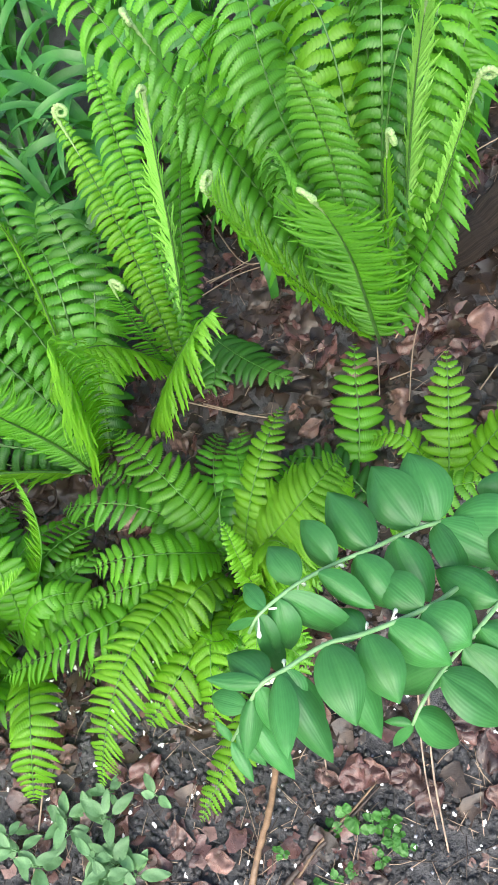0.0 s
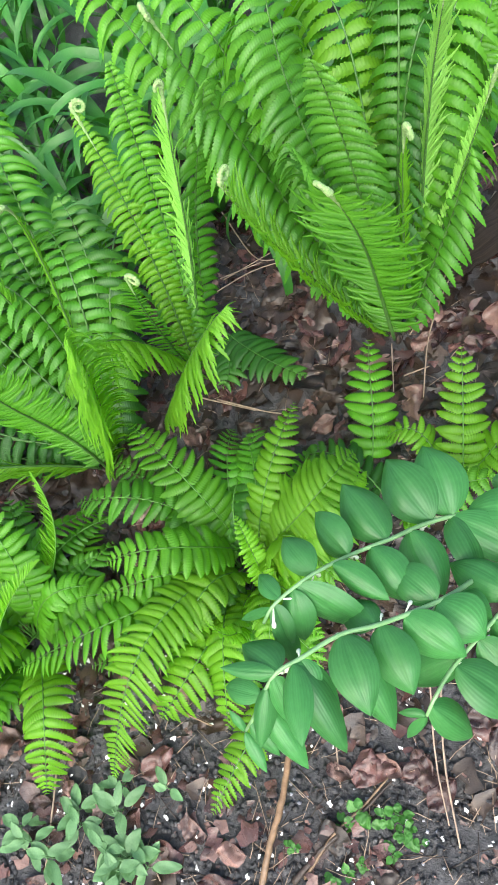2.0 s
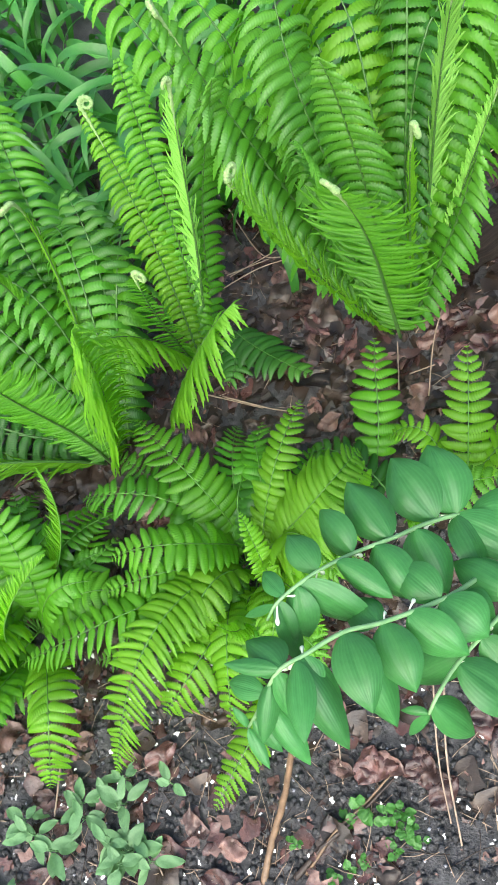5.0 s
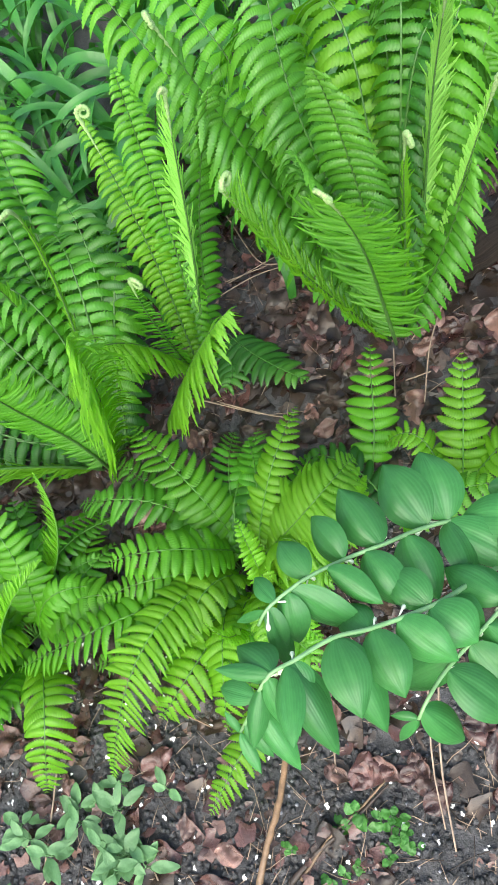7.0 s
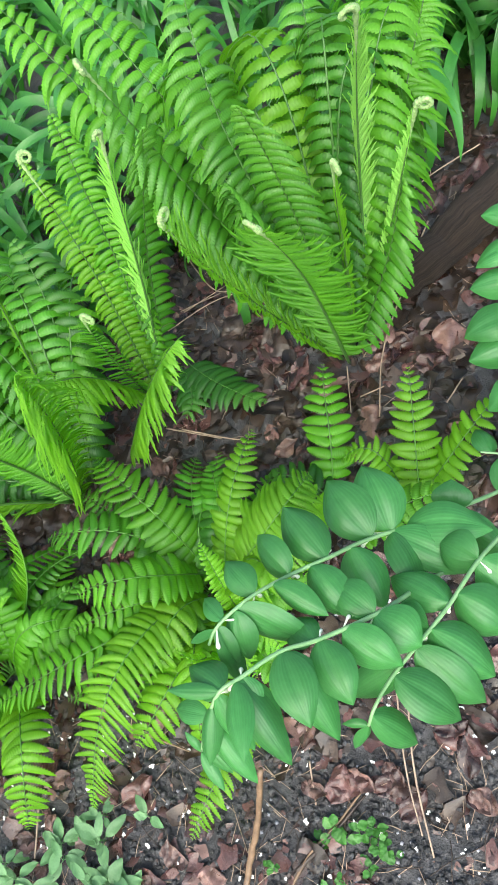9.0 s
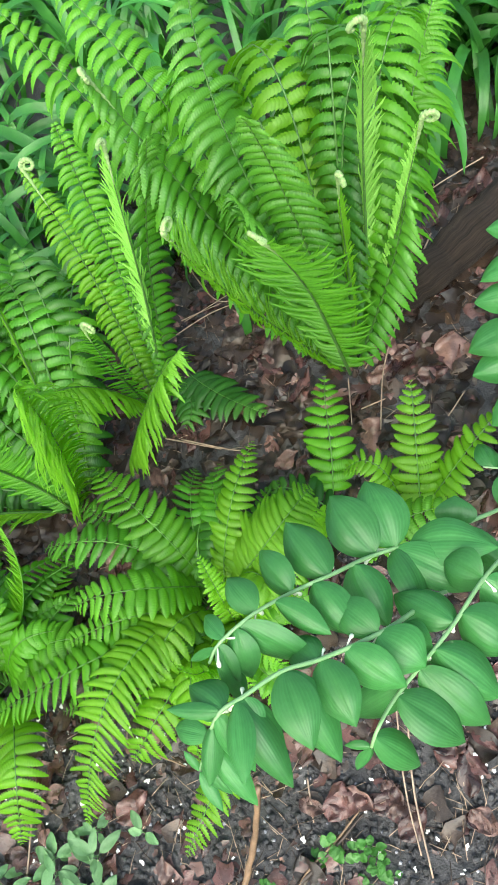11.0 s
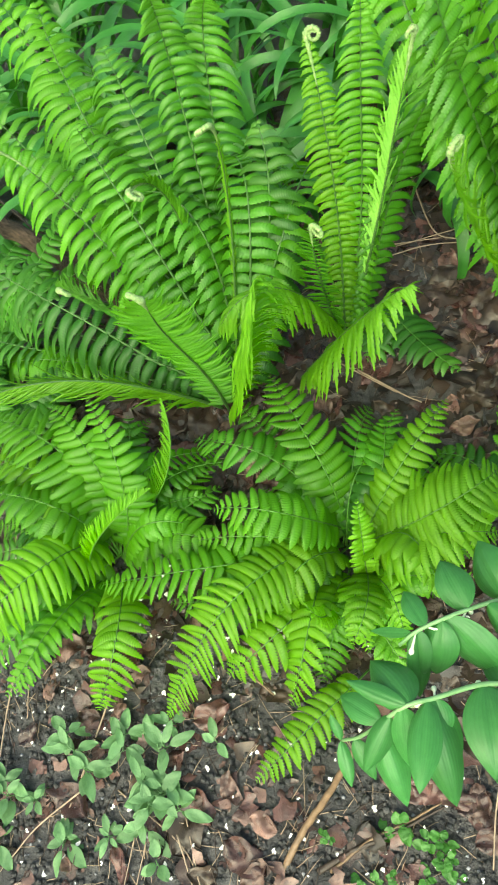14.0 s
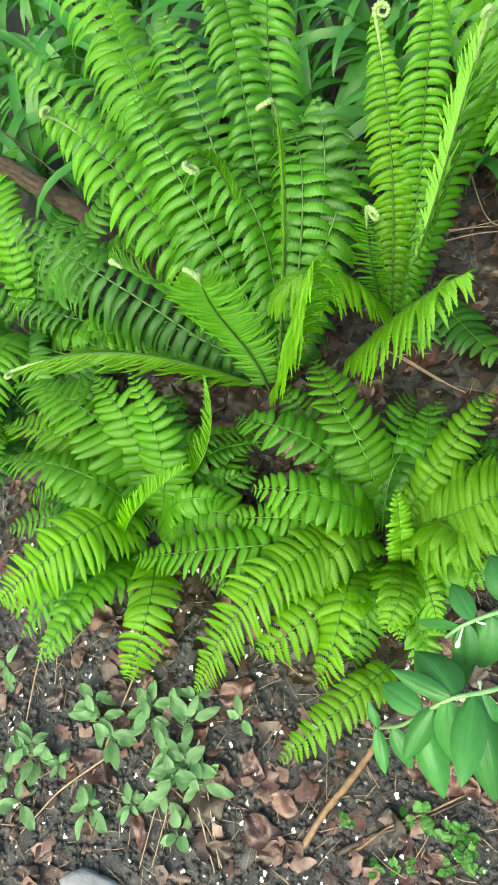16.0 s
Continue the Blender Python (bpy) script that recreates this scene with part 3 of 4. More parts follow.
    if curl in (1, 2, 3) and tall:
        # coiled tip, rolled towards the upper face
        T, N = tang[-1], nrm[-1]
        spin = radians(rng.uniform(35, 80)) * rng.choice((-1, 1))
        N = N * math.cos(spin) + side[-1] * math.sin(spin)
        r0 = rng.uniform(0.010, 0.014)
        th = np.linspace(0, 2 * math.pi * rng.uniform(0.35, 1.5), 60)
        r = r0 * (1 - 0.62 * th / th[-1])
        centre = path[-1] + N * r0
        coil = centre + np.outer(r * np.sin(th), T) - np.outer(r * np.cos(th), N)
        lead = np.stack([np.interp(np.linspace(55.5, 62.6, 20), np.arange(64), path[:, k]) for k in range(3)], 1)
        rad = np.r_[np.linspace(0.0010, 0.0046, 20), 0.0054 * (1 - 0.62 * th / th[-1])] * np.where(np.arange(80) % 3 == 0, 0.62, 1.0)
        rad *= rng.uniform(0.86, 1.12, 80)
        kv, kf = tube(np.r_[lead, coil], rad, 8)
    return verts, faces, uvs, sv, sf, kv, kf


def fern(name, label, rows, tall, seed, group, more=()):
    traced = len(rows)
    rows = list(rows) + list(more)
    origin = np.mean([r[:3] for r in rows], axis=0)
    origin[2] = lie(origin[0], origin[1]) - 0.01
    crown = thing(name, label, "fern", origin, group)
    for i, row in enumerate(rows):
        verts, faces, uvs, sv, sf, kv, kf = frond_parts(row, tall, seed * 101 + i, origin, i < traced)
        mat = FERN[min(4 if tall else 3, int((row[13] + (0 if tall else 0.06)) * 4.6))]
        blade = child("frond", mesh_from("frond", verts, faces, mat, True, uvs), crown)
        child("stalk", mesh_from("stalk", sv, sf, FERN_STALK if tall else LOW_STALK), blade, "ribbed green fern stalk")
        if kv:
            child("crozier", mesh_from("crozier", kv, kf, CROZIER), blade, "pale coiled unopened frond tip")
    # scaly rootstock from which the fronds rise
    rng = np.random.default_rng(seed)
    rv, rf = [], []
    for k in range(14 if tall else 7):
        a = rng.random() * 6.28
        r = rng.uniform(0.005, 0.03 if tall else 0.014)
        foot = np.array([r * math.cos(a), r * math.sin(a), -0.01])
        top = foot * 1.5 + np.array([0, 0, rng.uniform(0.02, 0.06 if tall else 0.03)])
        v2, f2 = tube([foot, (foot + top) / 2, top], [0.008, 0.007, 0.002], 5, len(rv))
        rv += v2
        rf += f2
    child("crown", mesh_from("crown", rv, rf, DARK_TWIG), crown, "brown scaly rootstock")
    return crown


def undergrowth(x, y, count, seed, low, high, rise, half, youth, start=0, end=360):
    """Rows of further fronds spreading at random from a crown at x, y between two bearings."""
    rng = np.random.default_rng(seed)
    rows = []
    for k in range(count):
        a = radians(start + (end - start) * (k + rng.uniform(0.1, 0.9)) / count)
        reach = rng.uniform(low, high)
        b = a + rng.normal(0, 0.25)
        p0 = (x + 0.02 * math.cos(a), y + 0.02 * math.sin(a))
        p1 = (x + 0.5 * reach * math.cos(a), y + 0.5 * reach * math.sin(a))
        p2 = (x + reach * math.cos(b), y + reach * math.sin(b))
        h = rise * rng.uniform(0.7, 1.2)
        rows.append((*p0, lie(*p0) + 0.02, *p1, lie(*p1) + h, *p2, lie(*p2) + h * rng.uniform(0.5, 1.05), half * rng.uniform(0.8, 1.1), rng.normal(0, 10), 0, 6, min(0.99, max(0, youth + rng.normal(0, 0.15)))))
    return rows


# ---- Solomon's seal ----
def seal_leaf_mesh(name, seed):
    """Oval pointed leaf of unit length and width with pleated parallel veins, along +x, face up."""
    rng = np.random.default_rng(seed)
    nu, nv = 15, 17
    arch, cup, roll, tip_turn = rng.uniform(0.05, 0.20), rng.uniform(0.15, 0.55), rng.normal(0, 0.16), rng.normal(0, 0.07)
    verts, faces, uvs = [], [], []
    for i in range(nu):
        u = i / (nu - 1)
        hw = 0.5 * math.sin(math.pi * u ** 0.88) ** 0.72 * (1 - 0.35 * u ** 6) + 0.008
        for j in range(nv):
            v = 2 * j / (nv - 1) - 1
            z = arch * 4 * u * (1 - u) - 0.10 * u ** 5 - cup * hw * v * v + roll * v * hw * (u - 0.3)
            z += 0.012 * hw * (1 if j % 2 else -1) * math.sin(math.pi * u) * (1 - v * v) - 0.05 * math.exp(-(v * 6) ** 2) * hw
            z += 0.018 * math.sin(3.5 * u + 2.2 * v + seed) + 0.012 * math.sin(8 * u + seed) * v
            verts.append((u, hw * v + tip_turn * u * u, z))
            uvs.append((v, u))
    for i in range(nu - 1):
        for j in range(nv - 1):
            a = i * nv + j
            faces.append((a, a + nv, a + nv + 1, a + 1))
    return mesh_from(name, verts, faces, SEAL_LEAF, True, uvs)


SEAL_LEAVES = [seal_leaf_mesh("leaf", 7 + k) for k in range(12)]


def frame_from(x_dir, z_hint, loc, scale):
    x = unit(np.asarray(x_dir, float))
    z = np.asarray(z_hint, float)
    z = unit(z - x * (x @ z))
    y = np.cross(z, x)
    m = Matrix(((x[0], y[0], z[0], loc[0]), (x[1], y[1], z[1], loc[1]), (x[2], y[2], z[2], loc[2]), (0, 0, 0, 1)))
    return m @ Matrix.Diagonal((*scale, 1))


def smooth_path(points, n):
    """Catmull-Rom curve through points, n samples."""
    p = np.asarray(points, float)
    p = np.r_[[2 * p[0] - p[1]], p, [2 * p[-1] - p[-2]]]
    out = []
    for k in np.linspace(0, len(p) - 3 - 1e-6, n):
        i, t = int(k), k - int(k)
        a, b, c, d = p[i:i + 4]
        out.append(0.5 * (2 * b + (c - a) * t + (2 * a - 5 * b + 4 * c - d) * t * t + (3 * b - a - 3 * c + d) * t ** 3))
    return np.array(out)


def seal_buds(plant, rng, p0):
    bv, bf = [], []
    for k in range(2):
        off = np.array([rng.normal(0, 0.006), rng.normal(0, 0.006), 0])
        p1 = p0 + off + np.array([0, 0, -0.006])
        p2 = p1 + off * 0.4 + np.array([0, 0, -0.006])
        v2, f2 = tube([p0, p1, p1 * 0.6 + p2 * 0.4, p1 * 0.2 + p2 * 0.8, p2], [0.0006, 0.0014, 0.0026, 0.0024, 0.0010], 7, len(bv))
        bv += v2
        bf += f2
    child("flower_bud", mesh_from("flower_bud", bv, bf, SEAL_BUD), plant, "hanging creamy white buds")


def seal(points, seed, first, rows=None):
    """An arching stem. rows: where along the stem a leaf sits, its tip and its width; without them leaves alternate."""
    rng = np.random.default_rng(seed)
    path = smooth_path(points, 90)
    origin = path[0].copy()
    plant = thing("solomons_seal", "arching pale green stem with broad bluish-green leaves in rows", "perennial plant", origin, "arching leafy stems beside the ferns")
    path = path - origin
    far = np.r_[0, np.cumsum(np.linalg.norm(np.diff(path, axis=0), axis=1))]
    sv, sf = tube(path[::2], np.linspace(0.0034, 0.0018, 45), 7)
    child("stem", mesh_from("stem", sv, sf, SEAL_STEM), plant, "smooth pale green stem")
    tang = np.gradient(path, axis=0)
    if rows is None:
        rows, d, sg = [], first * far[-1], 1
        while d < far[-1]:
            i = min(int(np.searchsorted(far, d)), 89)
            T = unit(tang[i])
            S = unit(np.cross(T, (0, 0, 1)))
            rest = (far[-1] - d) / far[-1]
            size = (0.05 + 0.04 * min(1, rest / 0.30)) * rng.uniform(0.9, 1.1)
            x = unit(S * sg + T * rng.normal(0.30 if sg > 0 else -0.12, 0.12) + np.array([0, 0, rng.normal(-0.1, 0.16)]))
            rows.append((i / 89, *(path[i] + origin + x * size), size * 0.62))
            d += 0.028 * rng.uniform(0.85, 1.15)
            sg = -sg
    for node, (place, tx, ty, tz, width) in enumerate(rows):
        i = round(place * 89)
        reach = np.array((tx, ty, tz)) - origin - path[i]
        size = np.linalg.norm(reach)
        leaf = child("leaf", SEAL_LEAVES[rng.integers(12)], plant)
        leaf.matrix_local = frame_from(reach, np.array([0, -0.35, 1.0]) + rng.normal(0, 0.22, 3), path[i], (size, width * 1.08, min(size, 1.5 * width)))
        if node % 2 == 0 and node + 2 < len(rows):
            seal_buds(plant, rng, path[i])
    return plant


# ---- strap-leaved clumps ----
def strap_mesh(length, width, rise, seed):
    rng = np.random.default_rng(seed)
    n = 16
    bend = rng.uniform(0.9, 2.0)
    verts, faces, uvs = [], [], []
    x = z = 0.0
    a = radians(rise)
    for i in range(n):
        u = i / (n - 1)
        hw = width * 0.5 * min(1, 0.55 + 1.6 * u) * (1 - u ** 5) ** 0.7 + 0.0004
        tw = 0.5 * math.sin(2.2 * u + seed)
        for v in (-1, 0, 1):
            verts.append((x, hw * v * math.cos(tw), z + hw * (v * math.sin(tw) + 0.35 * abs(v))))
            uvs.append((v, u))
        x += length / n * math.cos(a)
        z += length / n * math.sin(a)
        a -= bend * radians(180) / n * (0.35 + 0.9 * u)
    for i in range(n - 1):
        for j in range(2):
            k = i * 3 + j
            faces.append((k, k + 3, k + 4, k + 1))
    return mesh_from("leaf", verts, faces, STRAP, True, uvs)


STRAPS = [strap_mesh(0.42 + 0.05 * (k % 5), 0.020 + 0.006 * (k % 3), 66 + 3 * (k % 6), k) for k in range(12)]


def strap_clump(x, y, count, seed):
    rng = np.random.default_rng(seed)
    plant = thing("strap_leaved_clump", "clump of long arching dark green strap-shaped leaves", "grassy plant", (x, y, lie(x, y) - 0.01), "strap-leaved clumps behind the ferns")
    for k in range(count):
        leaf = child("leaf", STRAPS[rng.integers(12)], plant)
        r = rng.uniform(0, 0.05)
        a = rng.random() * 360
        leaf.matrix_local = pose(r * math.cos(radians(a)), r * math.sin(radians(a)), 0, rng.normal(0, 8), rng.normal(0, 10), a + rng.normal(0, 20)) @ Matrix.Scale(rng.uniform(0.8, 1.25), 4)
    return plant


# ---- the plants in their places ----
fern("ostrich_fern", "tall bright green shuttlecock fern with coiled frond tips", FERNS["A"], True, 1, "ferns on the bank", undergrowth(0.03, 1.02, 12, 75, 0.3, 0.5, 0.54, 0.08, 0.4, 45, 150))
fern("ostrich_fern", "spreading fresh green shuttlecock fern with drooping young fronds", FERNS["B"], True, 2, "ferns on the bank", undergrowth(-0.63, 0.84, 9, 76, 0.35, 0.5, 0.34, 0.08, 0.35, 60, 150))
fern("ostrich_fern", "fresh green fern with pale upright and drooping young fronds", FERNS["G"], True, 7, "ferns on the bank")
fern("lady_fern", "low mid-green fern with flat arching fronds", FERNS["C"], False, 3, "ferns on the bank", undergrowth(-0.31, 0.52, 18, 71, 0.18, 0.30, 0.13, 0.058, 0.3, 20, 235) + undergrowth(-0.27, 0.5, 11, 72, 0.14, 0.22, 0.12, 0.05, 0.5, 235, 380))
fern("lady_fern", "low green fern with yellow-green fronds over the soil", FERNS["D"], False, 4, "ferns on the bank", undergrowth(-0.80, 0.41, 22, 73, 0.2, 0.34, 0.15, 0.06, 0.35, 20, 270))
fern("lady_fern", "small light green fern at the foot of the tall fern", FERNS["E"], False, 5, "ferns on the bank")
fern("lady_fern", "dark green fern spreading beside the fallen branch", undergrowth(-1.35, 0.85, 14, 74, 0.35, 0.5, 0.22, 0.07, 0.25), False, 8, "ferns on the bank")
fern("lady_fern", "shaded green fern under the fronds of its neighbour", undergrowth(-1.2, 0.6, 11, 77, 0.25, 0.38, 0.17, 0.065, 0.15), False, 9, "ferns on the bank")
fern("lady_fern", "small dark green fern in the shade of taller fronds", FERNS["F"], False, 6, "ferns on the bank")
# end of ferns

SEALS = [
    ([(0.489, 0.797, 0.173), (0.31, 0.535, 0.42), (0.145, 0.41, 0.565), (0.038, 0.353, 0.64), (-0.011, 0.313, 0.693), (-0.054, 0.291, 0.71), (-0.093, 0.258, 0.745), (-0.13, 0.229, 0.748), (-0.147, 0.213, 0.728)], 0.42),
    ([(0.508, 0.67, 0.164), (0.28, 0.43, 0.45), (0.115, 0.31, 0.605), (0.043, 0.245, 0.69), (-0.024, 0.211, 0.723), (-0.066, 0.195, 0.745), (-0.103, 0.171, 0.757), (-0.131, 0.154, 0.757), (-0.164, 0.13, 0.683), (-0.19, 0.128, 0.6)], 0.4),
    ([(0.565, 0.703, 0.177), (0.32, 0.469, 0.5), (0.18, 0.33, 0.63), (0.112, 0.248, 0.66), (0.047, 0.18, 0.676), (0.022, 0.145, 0.688), (0.011, 0.128, 0.67)], 0.4),
    ([(0.399, 0.626, 0.142), (0.34, 0.66, 0.386), (0.311, 0.734, 0.538), (0.314, 0.812, 0.606), (0.337, 0.904, 0.618)], 0.3),
    ([(0.38, 0.585, 0.135), (0.336, 0.582, 0.248), (0.279, 0.608, 0.321), (0.233, 0.619, 0.334)], 0.3),
]
UPPER_LEAVES = [
    (0.31, 0.186, 0.359, 0.63, 0.058),
    (0.34, 0.161, 0.312, 0.595, 0.05),
    (0.27, 0.206, 0.33, 0.585, 0.055),
    (0.25, 0.154, 0.447, 0.584, 0.05),
    (0.303, 0.176, 0.344, 0.561, 0.057),
    (0.303, 0.161, 0.336, 0.547, 0.043),
    (0.337, 0.042, 0.455, 0.647, 0.063),
    (0.337, 0.1, 0.29, 0.6, 0.056),
    (0.371, -0.013, 0.432, 0.654, 0.06),
    (0.427, 0.044, 0.263, 0.637, 0.051),
    (0.506, -0.063, 0.38, 0.704, 0.05),
]
UPPER_LEAVES += [
    (0.562, 0.008, 0.243, 0.683, 0.044),
    (0.629, -0.096, 0.342, 0.709, 0.045),
    (0.685, -0.016, 0.236, 0.716, 0.029),
    (0.742, -0.123, 0.308, 0.738, 0.033),
    (0.798, -0.033, 0.212, 0.69, 0.044),
    (0.854, -0.156, 0.271, 0.719, 0.02),
    (0.876, -0.122, 0.194, 0.701, 0.024),
    (0.888, -0.117, 0.179, 0.675, 0.024),
    (0.809, -0.101, 0.199, 0.703, 0.035),
    (0.899, -0.18, 0.231, 0.686, 0.01),
]
MIDDLE_LEAVES = [
    (0.348, -0.009, 0.285, 0.689, 0.041),
    (0.348, 0.076, 0.199, 0.685, 0.056),
    (0.404, 0.053, 0.176, 0.697, 0.045),
    (0.461, -0.066, 0.244, 0.696, 0.037),
    (0.449, -0.003, 0.141, 0.713, 0.045),
    (0.551, -0.022, 0.112, 0.672, 0.046),
    (0.551, -0.042, 0.119, 0.74, 0.044),
    (0.753, -0.172, 0.197, 0.727, 0.039),
    (0.674, -0.094, 0.137, 0.735, 0.029),
    (0.697, -0.067, 0.089, 0.704, 0.034),
]
MIDDLE_LEAVES += [
    (0.697, -0.102, 0.089, 0.77, 0.028),
    (0.831, -0.195, 0.16, 0.694, 0.024),
    (0.697, -0.07, 0.12, 0.714, 0.031),
    (0.764, -0.186, 0.164, 0.753, 0.016),
    (0.775, -0.109, 0.106, 0.695, 0.028),
    (0.809, -0.154, 0.095, 0.701, 0.021),
    (0.843, -0.11, 0.078, 0.673, 0.029),
    (0.921, -0.146, 0.095, 0.636, 0.02),
    (1.0, -0.207, 0.148, 0.615, 0.013),
    (1.0, -0.17, 0.086, 0.575, 0.015),
]
LOWER_LEAVES = [
    (0.371, 0.119, 0.347, 0.628, 0.05),
    (0.371, 0.218, 0.258, 0.602, 0.056),
    (0.483, 0.055, 0.309, 0.632, 0.051),
    (0.461, 0.186, 0.226, 0.632, 0.055),
    (0.551, 0.041, 0.254, 0.622, 0.05),
    (0.551, 0.158, 0.178, 0.636, 0.056),
    (0.596, 0.139, 0.148, 0.622, 0.047),
    (0.64, -0.015, 0.171, 0.605, 0.038),
    (0.674, 0.111, 0.131, 0.635, 0.05),
    (0.899, 0.064, 0.118, 0.603, 0.035),
    (0.989, -0.017, 0.132, 0.667, 0.013),
    (1.0, -0.008, 0.114, 0.617, 0.015),
]
# end of seal rows
for k, (pts, first) in enumerate(SEALS):
    seal(pts, 20 + k, first, (UPPER_LEAVES, MIDDLE_LEAVES, LOWER_LEAVES)[k] if k < 3 else None)

clump_rng = np.random.default_rng(5)
for k in range(84):
    cx = -2.5 + 3.9 * (k % 14) / 13 + clump_rng.normal(0, 0.06)
    cy = 1.42 + 0.34 * (k // 14) + clump_rng.normal(0, 0.06) + (0.2 if cx > -0.55 else 0) + (0.2 if 0.1 < cx < 1.0 else 0)
    strap_clump(cx, cy, 22, 300 + k)


for k, (cx, cy, s) in enumerate(((0.66, 1.88, 1.1), (0.45, 1.95, 1.1), (0.44, 1.82, 0.9), (0.60, 1.72, 0.9), (0.72, 1.66, 1.0), (0.84, 1.78, 1.0))):
    strap_clump(cx, cy, 22, 700 + k).scale = (s, s, s)


# ---- on the soil ----
def dead_leaf_mesh(length, width, mat, seed):
    rng = np.random.default_rng(seed)
    nu, nv = 18, 9
    curl_u, curl_v, fold_v = rng.uniform(-0.18, 0.18), rng.uniform(-0.15, 0.22), rng.uniform(-0.1, 0.2)
    ph = rng.random(4) * 6
    verts, faces = [], []
    for i in range(nu):
        u = i / (nu - 1)
        hw = width * 0.5 * math.sin(math.pi * u ** 0.85) ** 0.7 * (1 + 0.10 * math.sin(11 * u + ph[0])) + 0.0005
        for j in range(nv):
            v = 2 * j / (nv - 1) - 1
            z = curl_u * length * (u - 0.5) ** 2 + curl_v * hw * v * v * 0.8 + fold_v * hw * abs(v)
            z += 0.006 * math.sin(8 * u + ph[1]) * v + 0.004 * math.sin(7 * u + 4 * v + ph[2]) + 0.0015 * abs(math.sin(18 * (u - 0.35 * abs(v)))) + 0.006 * noise.noise((u * 5 + seed, v * 2.5, 0.5)) + 0.004 * noise.noise((u * 13 + seed, v * 6, 1.5))
            verts.append((length * (u - 0.5), hw * v + 0.004 * math.sin(5 * u + ph[3]), z))
    for i in range(nu - 1):
        for j in range(nv - 1):
            a = i * nv + j
            faces.append((a, a + nv, a + nv + 1, a + 1))
    return mesh_from("fallen_leaf", verts, faces, mat)


DEAD_MESHES = [dead_leaf_mesh(0.078 + 0.010 * (k % 4), 0.046 + 0.007 * (k % 3), DEAD[(0, 1, 2, 1, 0, 2, 2, 1)[k % 8]], 40 + k) for k in range(16)]
DEAD_WORDS = ("tan crumpled fallen leaf on the damp soil", "wet reddish-brown fallen leaf on the soil", "dark rotting fallen leaf on the soil")


def fallen_leaf(x, y, turn, kind, scale=1.0, tip_x=0.0, tip_y=0.0, lift=0.012):
    ob = new("fallen_leaf", DEAD_MESHES[kind])
    slope = Vector((-0.165, -0.094, 1)).to_track_quat("Z", "Y").to_matrix().to_4x4()
    ob.matrix_world = Matrix.Translation((x, y, rough_ground(x, y) + lift)) @ slope @ pose(0, 0, 0, tip_x, tip_y, turn) @ Matrix.Scale(scale, 4)
    return tagged(ob, DEAD_WORDS[(0, 1, 2, 1, 0, 2, 2, 1)[kind % 8]], "dead leaf", "fallen leaves on the bank")


leaf_rng = np.random.default_rng(11)
for k in range(250):
    x, y = leaf_rng.uniform(-1.15, 0.6), (leaf_rng.uniform(0.5, 1.5) if k % 6 < 5 else leaf_rng.uniform(-0.3, 0.5))
    if x > 0.02 and y < 0.2:
        y += 0.7
    fallen_leaf(x, y, leaf_rng.uniform(0, 360), int(leaf_rng.integers(16)), leaf_rng.uniform(0.55, 1.3), leaf_rng.normal(0, 10), leaf_rng.normal(0, 10), leaf_rng.uniform(0.004, 0.012))
LARGE_LEAVES = [
    (-0.357, -0.045, 40, 1, 1.35),
    (-0.333, -0.065, 110, 0, 1.0),
    (-0.339, 0.015, 60, 4, 0.9),
    (-0.464, 0.010, 20, 1, 1.1),
    (-0.424, 0.060, 150, 0, 0.8),
    (-0.493, 0.171, 95, 1, 1.15),
    (-0.703, -0.156, 30, 0, 0.75),
    (-0.784, -0.278, 80, 1, 0.9),
    (-0.593, -0.128, 10, 3, 0.8),
    (-0.050, 0.152, 20, 0, 0.95),
    (0.000, 0.148, 100, 1, 0.9),
    (0.028, 0.123, 60, 4, 0.95),
    (0.148, 0.103, 0, 0, 0.75),
    (0.131, 0.199, 30, 3, 1.1),
]
LARGE_LEAVES += [
    (-0.091, 0.151, 120, 1, 1.0),
    (-0.669, 0.209, 70, 0, 0.9),
    (-0.557, 0.171, 20, 1, 0.9),
    (-0.673, 0.122, 10, 0, 0.85),
    (-0.874, 0.034, 120, 1, 0.8),
    (-0.746, 0.104, 60, 0, 0.85),
    (-0.879, -0.073, 40, 3, 0.9),
    (0.141, 1.027, 30, 0, 1.1),
    (0.090, 0.983, 100, 4, 0.9),
    (-0.131, 0.831, 80, 0, 1.0),
    (-0.178, 1.129, 20, 0, 0.8),
    (0.202, 0.957, 60, 1, 1.0),
    (-0.539, 0.425, 40, 0, 0.8),
]
LARGE_LEAVES += [
    (-0.069, 0.148, 60, 1, 1.0),
    (-0.004, 0.134, 20, 3, 0.9),
    (0.038, 0.107, 100, 1, 0.95),
    (0.158, 0.103, 10, 4, 0.8),
    (0.142, 0.182, 140, 3, 1.0),
    (0.121, 0.225, 70, 1, 0.9),
    (-0.135, 0.146, 30, 0, 0.8),
    (-0.353, 0.115, 150, 3, 0.9),
    (0.011, 0.157, 0, 0, 0.8),
]
# end of large leaves
for x, y, turn, kind, size in LARGE_LEAVES:
    fallen_leaf(x, y, turn, kind, size * 0.82, 4, -5, 0.012)
# end of fallen leaves


